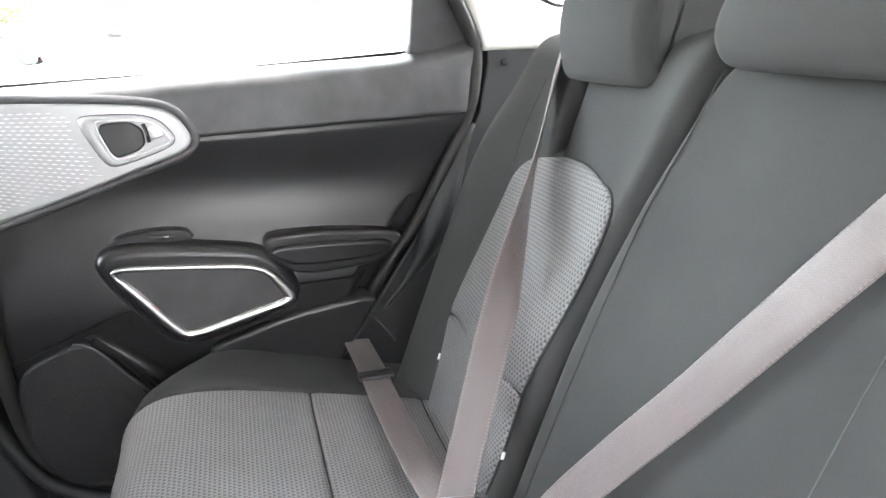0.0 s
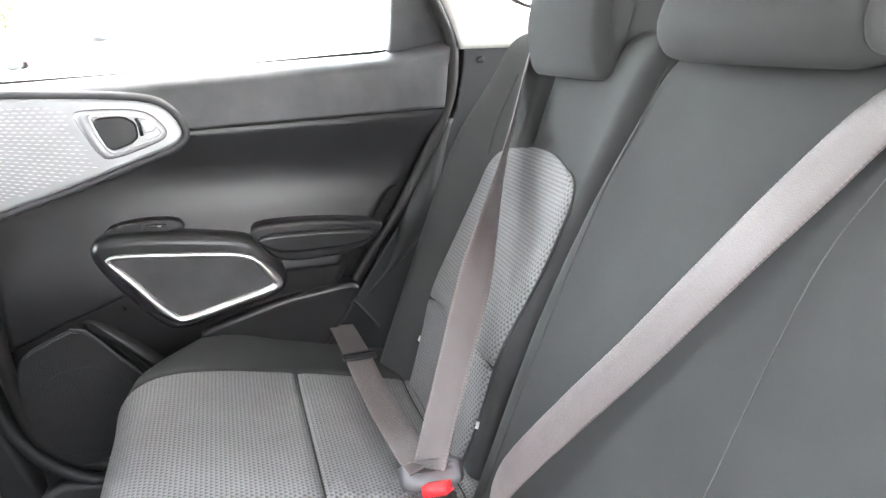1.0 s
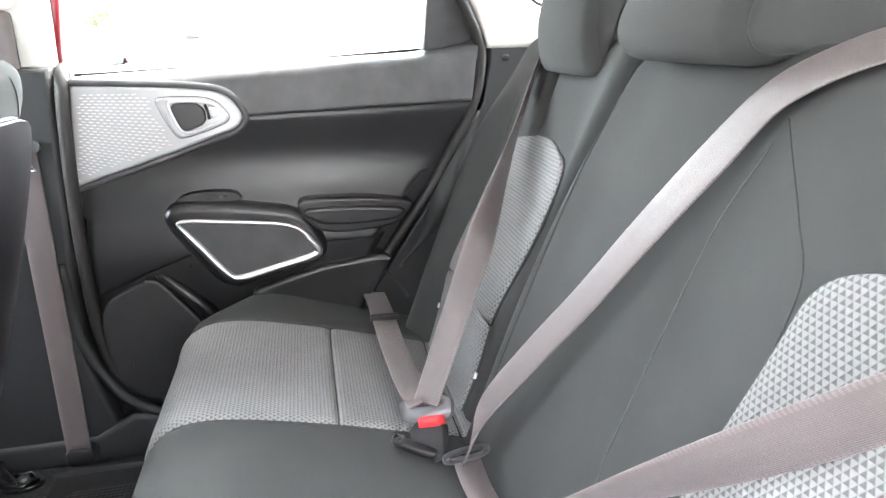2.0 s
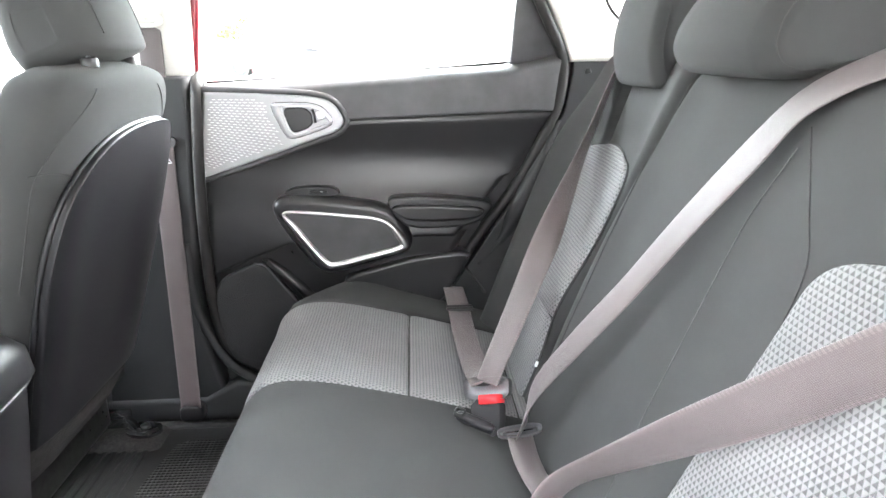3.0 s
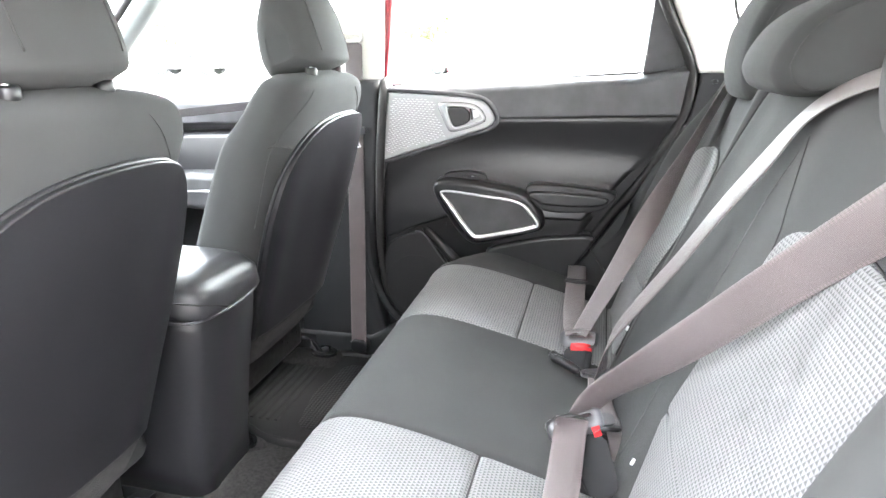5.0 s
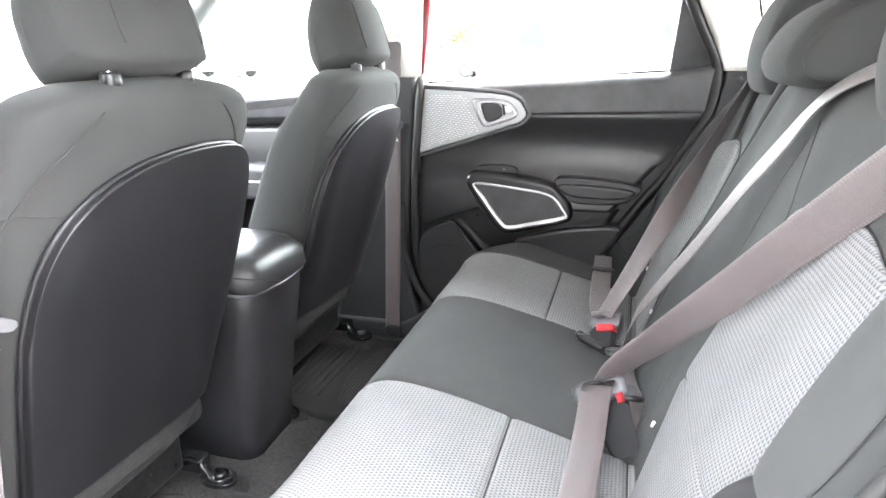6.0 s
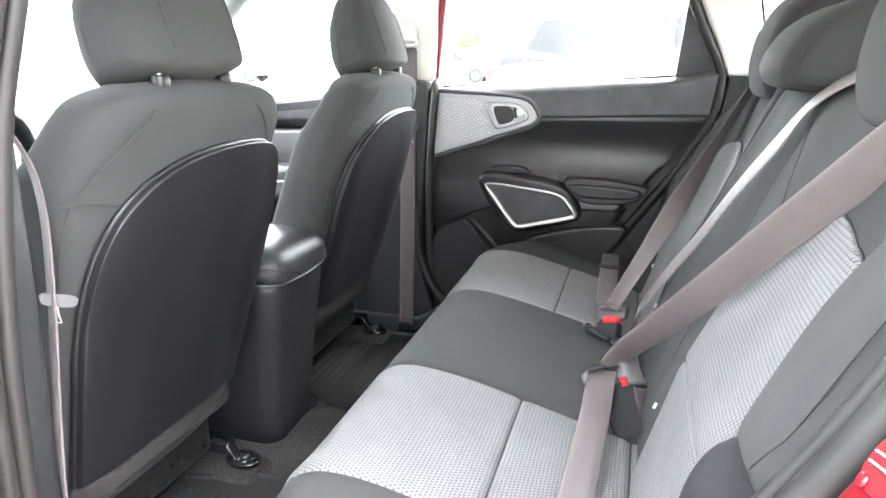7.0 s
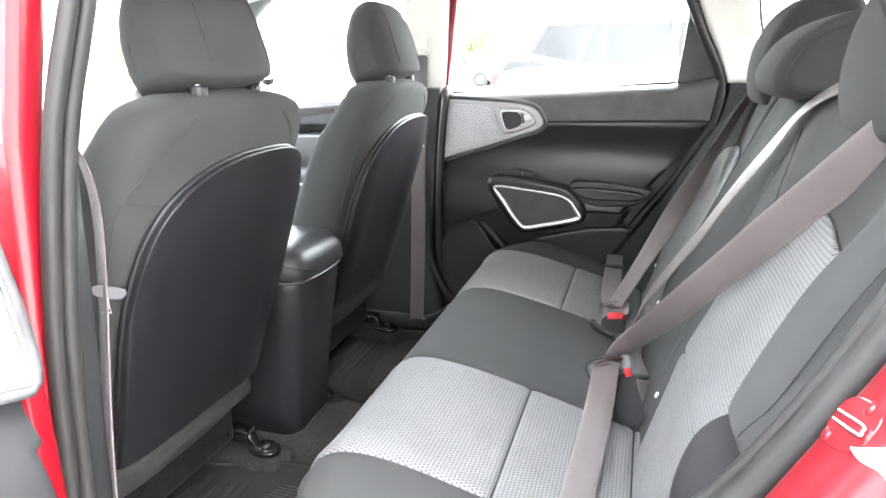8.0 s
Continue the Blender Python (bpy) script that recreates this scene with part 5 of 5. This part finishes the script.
# ---- centre console ----
def console():
    root = thing("centre_console", "black plastic centre console with a padded armrest lid", "console")
    y0, y1 = -0.075, 0.165
    def rrect(xa, xb, ya, yb, r, k=6):
        """Plan outline with round corners of radius r at the rear (xb)."""
        out = []
        for cx, cy, a0 in ((xb - r, yb - r, 0), (xa + 0.02, yb - 0.02, 90), (xa + 0.02, ya + 0.02, 180), (xb - r, ya + r, 270)):
            rr = r if cx > -0.9 else 0.02
            out += [(cx + rr * math.cos(radians(a0 + 90 * j / k)), cy + rr * math.sin(radians(a0 + 90 * j / k))) for j in range(k + 1)]
        return out

    rings = []
    for z, xr, ya, yb in ((0.350, -0.570, -0.035, 0.160), (0.45, -0.568, -0.045, 0.163), (0.60, -0.548, -0.052, 0.163), (0.70, -0.530, -0.060, 0.166), (0.755, -0.522, -0.066, 0.168), (0.775, -0.523, -0.066, 0.168), (0.782, -0.530, -0.060, 0.162)):
        rings.append([(x - 0.035 * (abs(y - 0.05) / 0.11) ** 4 * (x > -0.62), y, z) for x, y in rrect(-1.25, xr, ya, yb, 0.030)])
    part("body", loft(rings), M_CONSOLE, root)
    rings = []
    for z, g, back in ((0.788, 0.004, -0.523), (0.800, 0.010, -0.515), (0.825, 0.008, -0.520), (0.846, -0.006, -0.540), (0.856, -0.030, -0.575)):
        rings.append(rounded([(back, y0 - g), (back, y1 + g), (-0.88 - g, y1 + g), (-0.88 - g, y0 - g)], 3, 0.13))
    rings = [[(x, y, z - (0.012 if x > -0.56 and k < 2 else 0.0)) for x, y in r] for k, (r, z) in enumerate(zip(rings, (0.788, 0.800, 0.825, 0.846, 0.856)))]
    part("lid", loft(rings), M_LID, root, "black padded armrest lid")
    crease = spline([(-0.80, -0.0825, 0.828), (-0.60, -0.0835, 0.826), (-0.560, -0.080, 0.822), (-0.535, -0.066, 0.816), (-0.520, -0.045, 0.808), (-0.5155, -0.015, 0.797), (-0.5135, 0.010, 0.785)], 30)
    part("lid_seam", tube([Vector(q) for q in crease], 0.0016, 5), M_SEAM, root, "sewn seam of the armrest lid")
    line = [Vector((-0.70, y0 - 0.012, 0.789)), Vector((-0.56, y0 - 0.012, 0.786)), Vector((-0.527, y0 + 0.03, 0.780)), Vector((-0.515, 0.045, 0.779)), Vector((-0.527, y1 - 0.03, 0.780)), Vector((-0.56, y1 + 0.012, 0.786))]
    part("lid_strip", tube([Vector(p) for p in spline([tuple(v) for v in line], 30)], 0.003, 6), M_BUCKLE, root, "thin grey strip under the lid")


console()


# ---- floor mats ----
def floor_mat(y0, y1, label):
    o = rounded([(-0.30, y0), (-0.30, y1), (-0.60, y1), (-0.68, y1 - 0.05), (-0.80, y1 - 0.06), (-0.80, y0 + 0.05), (-0.66, y0 + 0.05), (-0.58, y0)], 2)
    root = thing("floor_mat", label, "floor mat", "floor mats")
    part("sheet", prism(o, "z", FLOOR - 0.004, FLOOR + 0.006, 0.003), M_MAT, root)
    part("raised_edge", ring_prism(o, inset(o, 0.012), "z", FLOOR + 0.004, FLOOR + 0.012, 0.004), M_MAT, root)
    m = (y0 + y1) / 2
    part("dotted_field", prism(rounded([(-0.33, m - 0.17), (-0.33, m + 0.17), (-0.53, m + 0.17), (-0.56, m), (-0.53, m - 0.17)], 2, 0.1), "z", FLOOR + 0.002, FLOOR + 0.0085, 0.002), M_MATDOTS, root, "dotted rubber tread")
    for k in range(9):
        x = -0.775 + k * 0.022
        part("rib", box(x, x + 0.010, m - 0.15, m + 0.15, FLOOR + 0.004, FLOOR + 0.010, 0.002), M_MAT, root)


floor_mat(-0.60, -0.12, "black ribbed rubber mat behind the driver's seat")
floor_mat(0.19, 0.66, "black ribbed rubber mat behind the passenger seat")


# ---- belts ----
def axes(o, xdir, ydir):
    x = Vector(xdir).normalized()
    z = x.cross(Vector(ydir)).normalized()
    y = z.cross(x)
    return Matrix(((x.x, y.x, z.x, o[0]), (x.y, y.y, z.y, o[1]), (x.z, y.z, z.z, o[2]), (0, 0, 0, 1)))


def buckle(o, along, across, label, long=0.084, drop=0.0, aside=0.0, btn=1.0):
    """A latched buckle: tongue loop, grey housing with a red button, short stalk. along points down to the anchor."""
    root = thing("seat_belt_buckle", label, "belt buckle", "rear belt buckles")
    m = axes(o, across, along)
    bm = ring_prism(rounded([(-0.043, -0.009), (0.043, -0.009), (0.040, 0.027), (-0.040, 0.027)], 2, 0.16), rounded([(-0.027, -0.003), (0.027, -0.003), (0.026, 0.005), (-0.026, 0.005)], 2), "z", -0.006, 0.006, 0.002)
    bm.transform(m)
    part("tongue", bm, M_TONGUE, root, "grey belt tongue")
    m = m @ Matrix.Translation((aside, 0, drop))
    bm = prism(rounded([(-0.027, 0.026), (0.027, 0.026), (0.024, long - 0.014), (0.016, long), (-0.016, long), (-0.024, long - 0.014)], 1), "z", -0.012, 0.012, 0.005, 3)
    bm.transform(m)
    part("housing", bm, M_SIDE, root, "dark grey buckle housing")
    bm = prism(rounded([(0.023 - 0.046 * btn, 0.019), (0.023, 0.019), (0.023, 0.034), (0.023 - 0.046 * btn, 0.034)], 1, 0.08), "z", -0.0135, 0.0135, 0.0015, 2)
    bm.transform(m)
    part("button", bm, M_REDBTN, root, "red release button")
    return root, m


def belt(name, label, pieces, width=0.047):
    root = thing(name, label, "seat belt", "rear seat belts")
    for rows in pieces:
        part("strap", webbing(rows, width), M_BELT, root)
    return root


# belt by the closed door: shoulder strap from the seat's outer top to the buckle, lap strap to the outer anchor
belt("seat_belt", "mauve-grey seat belt fastened across the rear seat by the closed door", [
    [(0.425, 0.552, 1.205, 0.40, 0.85, 0.05), (0.385, 0.510, 1.143, 0.43, 0.82, 0.1), (0.330, 0.448, 1.048, 0.50, 0.75, 0.15), (0.264, 0.374, 0.934, 0.72, 0.42, 0.25), (0.195, 0.298, 0.816, 0.80, -0.34, 0.28), (0.133, 0.228, 0.710, 0.68, -0.68, 0.22), (0.128, 0.222, 0.700, 0.68, -0.68, 0.22)],
    [(0.124, 0.226, 0.700, 0.80, -0.48, 0.3), (0.116, 0.28, 0.694, 0.95, -0.25, 0.0), (0.111, 0.37, 0.688, 0.97, 0.0, -0.15), (0.108, 0.48, 0.685, 0.97, 0.05, -0.15), (0.107, 0.58, 0.685, 0.97, 0.1, -0.1), (0.105, 0.66, 0.683, 0.97, 0.1, -0.1), (0.104, 0.715, 0.678, 0.97, 0.1, -0.1)],
])
buckle((0.128, 0.224, 0.698), (0.15, -0.45, -0.55), (0.80, -0.48, 0.30), "latched grey buckle with a red button beside the middle seat", btn=0.72)
clip = thing("belt_clip", "flat black keeper clip on the lap strap", "clip")
part("bar", box(0.080, 0.136, 0.548, 0.560, 0.686, 0.693, 0.002), M_SHELL, clip)
part("bar", box(0.081, 0.135, 0.566, 0.575, 0.686, 0.691, 0.002), M_SHELL, clip)
# middle belt
UPACROSS = (0.06, 0.90, 0.43)
belt("seat_belt", "mauve-grey seat belt fastened across the middle rear seat", [
    [(0.470, -0.310, 1.226, 0.55, 0.45, 0.50), (0.436, -0.235, 1.218, 0.50, 0.62, 0.45), (0.416, -0.180, 1.204, 0.45, 0.74, 0.45), (0.399, -0.128, 1.182, 0.36, 0.82, 0.42), (0.383, -0.088, 1.153, 0.25, 0.86, 0.43), (0.358, -0.057, 1.100, *UPACROSS), (0.316, -0.019, 1.020, *UPACROSS), (0.272, 0.0285, 0.924, *UPACROSS), (0.2295, 0.0715, 0.840, *UPACROSS), (0.184, 0.118, 0.742, 0.15, 0.92, 0.3), (0.172, 0.148, 0.655, 0.5, 0.8, 0.1)],
    [(0.170, 0.154, 0.648, 0.95, 0.1, -0.2), (0.172, 0.10, 0.640, 0.95, 0.1, -0.2), (0.180, 0.05, 0.637, 0.95, 0.1, -0.2), (0.192, 0.0, 0.640, 0.95, 0.1, -0.2), (0.205, -0.035, 0.640, 0.9, 0.1, -0.3), (0.218, -0.07, 0.60, 0.9, 0.1, -0.3)],
], 0.042)
bars = thing("belt_label", "small faded bars printed on the middle belt", "label")
for k in range(4):
    bm = box(-0.0025, 0.0025, -0.005, 0.005, -0.0003, 0.0003, 0.0001)
    bm.transform(axes((0.162 + 0.009 * k, 0.068 - 0.004 * k, 0.6402 - 0.0022 * k), (0.95, 0.1, -0.2), (0.1, -0.95, -0.05)))
    part("printed_bar", bm, M_TONGUE, bars)
mt = thing("belt_tongue", "grey loop tongue on the middle belt", "belt buckle")
bm = ring_prism(rounded([(-0.036, -0.009), (0.036, -0.009), (0.033, 0.010), (-0.033, 0.010)], 2), rounded([(-0.027, -0.003), (0.027, -0.003), (0.026, 0.004), (-0.026, 0.004)], 2), "z", -0.004, 0.004, 0.002)
bm.transform(axes((0.170, 0.150, 0.655), (0.95, 0.12, 0.05), (0.1, -0.7, -0.3)))
part("loop", bm, M_TONGUE, mt)
bm = prism(rounded([(-0.018, -0.012), (0.018, -0.012), (0.016, 0.014), (-0.016, 0.014)], 2), "z", -0.003, 0.003, 0.001)
bm.transform(axes((0.180, -0.004, 0.652), (0.9, 0.35, -0.05), (0.2, -0.8, -0.25)))
part("latch_plate", bm, M_TONGUE, mt, "grey latch plate")
bm = prism(rounded([(-0.019, -0.005), (0.019, -0.005), (0.018, 0.005), (-0.018, 0.005)], 1), "z", -0.005, 0.005, 0.002)
bm.transform(axes((0.190, -0.026, 0.647), (0.9, 0.35, -0.05), (0.2, -0.8, -0.25)))
part("latch_clip", bm, M_GLOSSY, mt, "black plastic clip")
spare = thing("spare_buckle", "slim dark belt buckle lying flat on the middle seat", "belt buckle")
bm = prism(rounded([(-0.032, -0.009), (0.030, -0.010), (0.034, 0.0), (0.030, 0.010), (-0.032, 0.009)], 2), "z", -0.004, 0.006, 0.004)
bm.transform(axes((0.104, 0.184, 0.652), (0.88, -0.45, -0.20), (0.4, 0.85, 0.0)))
part("housing", bm, M_SHELL, spare)
bm = ring_prism(rounded([(-0.036, -0.010), (-0.018, -0.010), (-0.018, 0.010), (-0.036, 0.010)], 2), rounded([(-0.032, -0.006), (-0.022, -0.006), (-0.022, 0.006), (-0.032, 0.006)], 2), "z", 0.002, 0.008, 0.001)
bm.transform(axes((0.104, 0.184, 0.652), (0.88, -0.45, -0.20), (0.4, 0.85, 0.0)))
part("slot_ring", bm, M_GLOSSY, spare, "dark ring round the tongue slot")
# belt by the open door
belt("seat_belt", "mauve-grey seat belt fastened across the rear seat by the open door", [
    [(0.470, -0.610, 1.300, -0.5, 0.3, 0.7), (0.420, -0.520, 1.215, -0.66, 0.35, 0.66), (0.327, -0.359, 1.0425, -0.66, 0.35, 0.66), (0.272, -0.265, 0.938, -0.66, 0.35, 0.66), (0.2155, -0.170, 0.8335, -0.86, 0.03, 0.48), (0.170, -0.112, 0.762, -0.85, -0.24, 0.32), (0.136, -0.116, 0.722, -0.7, -0.62, 0.05)],
    [(0.130, -0.124, 0.720, 0.92, 0.35, 0.2), (0.128, -0.152, 0.706, 0.95, 0.2, 0.1), (0.125, -0.21, 0.678, 0.97, 0.1, -0.1), (0.120, -0.30, 0.662, 0.97, 0.05, -0.2), (0.114, -0.42, 0.656, 0.97, 0, -0.2), (0.112, -0.53, 0.660, 0.97, 0, -0.2), (0.112, -0.64, 0.645, 0.97, 0, -0.2)],
])
buckle((0.131, -0.128, 0.722), (0.45, -0.40, -0.70), (0.90, 0.36, 0.22), "latched grey buckle with a red button by the open door", 0.115, 0.018, 0.012, 0.26)


def pillar_belt(side):
    Y = (lambda y: y) if side > 0 else (lambda y: 2 * CY - y)
    root = thing("front_seat_belt", "mauve-grey front seat belt hanging down the middle pillar", "seat belt", "front seat belts")
    if side > 0:
        part("strap", webbing([(-0.520, 0.728, 1.275, 1, 0.1, 0), (-0.522, 0.712, 1.0, 1, 0.1, 0), (-0.524, 0.695, 0.7, 1, 0.05, 0), (-0.526, 0.675, 0.40, 1, 0, 0)]), M_BELT, root)
    else:
        part("strap", webbing([(-0.525, -0.712, 1.275, 0.84, -0.54, 0), (-0.512, -0.640, 1.19, 0.84, -0.54, 0), (-0.500, -0.603, 1.14, 0.84, -0.54, 0), (-0.493, -0.592, 1.07, 0.84, -0.54, 0), (-0.490, -0.605, 0.95, 0.84, -0.54, 0), (-0.490, -0.626, 0.81, 0.84, -0.52, 0), (-0.490, -0.641, 0.68, 0.82, -0.48, 0), (-0.500, -0.655, 0.40, 0.8, -0.3, 0)]), M_BELT, root)
    part("height_adjuster", prism(rounded([(-0.555, 1.27), (-0.487, 1.27), (-0.492, 1.335), (-0.55, 1.335)], 2), "y", Y(0.745), Y(0.712), 0.008, 3), M_LIGHT, root, "pale grey belt height adjuster")
    part("guide_loop", ring_prism(rounded([(-0.556, 1.262), (-0.486, 1.262), (-0.486, 1.290), (-0.556, 1.290)], 2), rounded([(-0.547, 1.270), (-0.495, 1.270), (-0.495, 1.278), (-0.547, 1.278)], 2), "y", Y(0.715), Y(0.705), 0.002), M_LIGHT, root, "pale grey belt guide")
    m = axes((-0.523, Y(0.704), 1.03), (1, 0, 0), (0, 0, -1)) if side > 0 else axes((-0.485, -0.603, 0.955), (0.35, 0.55, -0.25), (0, 0, -1)) @ Matrix.Scale(0.62, 4)
    bm = prism(rounded([(-0.030, -0.012), (0.028, -0.014), (0.040, -0.004), (0.030, 0.012), (-0.026, 0.012)], 2), "z", -0.007, 0.007, 0.005, 3)
    bm.transform(m)
    part("tongue", bm, M_BUCKLE, root, "grey belt tongue with a steel blade")
    bm = tube([(0.004, 0.010, 0), (0.012, 0.030, 0), (0.020, 0.044, 0), (0.002, 0.044, 0)], 0.0016, 6)
    bm.transform(m)
    part("tongue_blade", bm, M_CHROME, root, "steel blade")
    part("anchor", prism(rounded([(-0.555, 0.368), (-0.497, 0.368), (-0.500, 0.41), (-0.552, 0.41)], 1), "y", Y(0.70), Y(0.668), 0.006), M_SHELL, root, "dark anchor cover")


pillar_belt(1)
pillar_belt(-1)

# latch striker and a pale tab on the red jamb of the open door
JM = axes((0.3045, -0.797, 1.0155), (0.12, -0.95, 0.24), (0.445, 0, 0.896))
strk = thing("door_striker", "bright steel door latch striker on the red pillar", "latch")
bm = prism(rounded([(-0.030, -0.020), (0.020, -0.018), (0.024, 0.020), (-0.028, 0.018)], 2), "z", -0.004, 0.0025, 0.001)
bm.transform(JM)
part("plate", bm, M_RED, strk, "red painted striker plate")
bm = tube(spline([(-0.026, -0.003, 0.0), (-0.022, -0.003, 0.003), (0.012, -0.003, 0.004), (0.015, 0.0, 0.004), (0.012, 0.0035, 0.004), (-0.022, 0.0035, 0.003), (-0.026, 0.0035, 0.0)], 32), 0.0012, 8)
bm.transform(JM)
part("loop", bm, M_CHROME, strk, "bright steel loop")
for u, v in ((-0.020, -0.014), (0.006, 0.015)):
    bm = loft([[(u + r * math.cos(k * math.pi / 6), v + r * math.sin(k * math.pi / 6), w) for k in range(12)] for r, w in ((0.005, 0.002), (0.005, 0.004), (0.003, 0.005))])
    bm.transform(JM)
    part("screw", bm, M_RED, strk, "red painted screw head")
tab = thing("jamb_label", "white curved plastic tab on the red door jamb", "label")
bm = prism(rounded([(0.009, -0.012), (0.018, -0.009), (0.038, -0.001), (0.072, 0.012), (0.072, -0.018), (0.047, -0.013), (0.025, -0.016)], 2), "z", -0.004, 0.004, 0.002)
bm.transform(JM)
part("plate", bm, M_WTAG, tab)
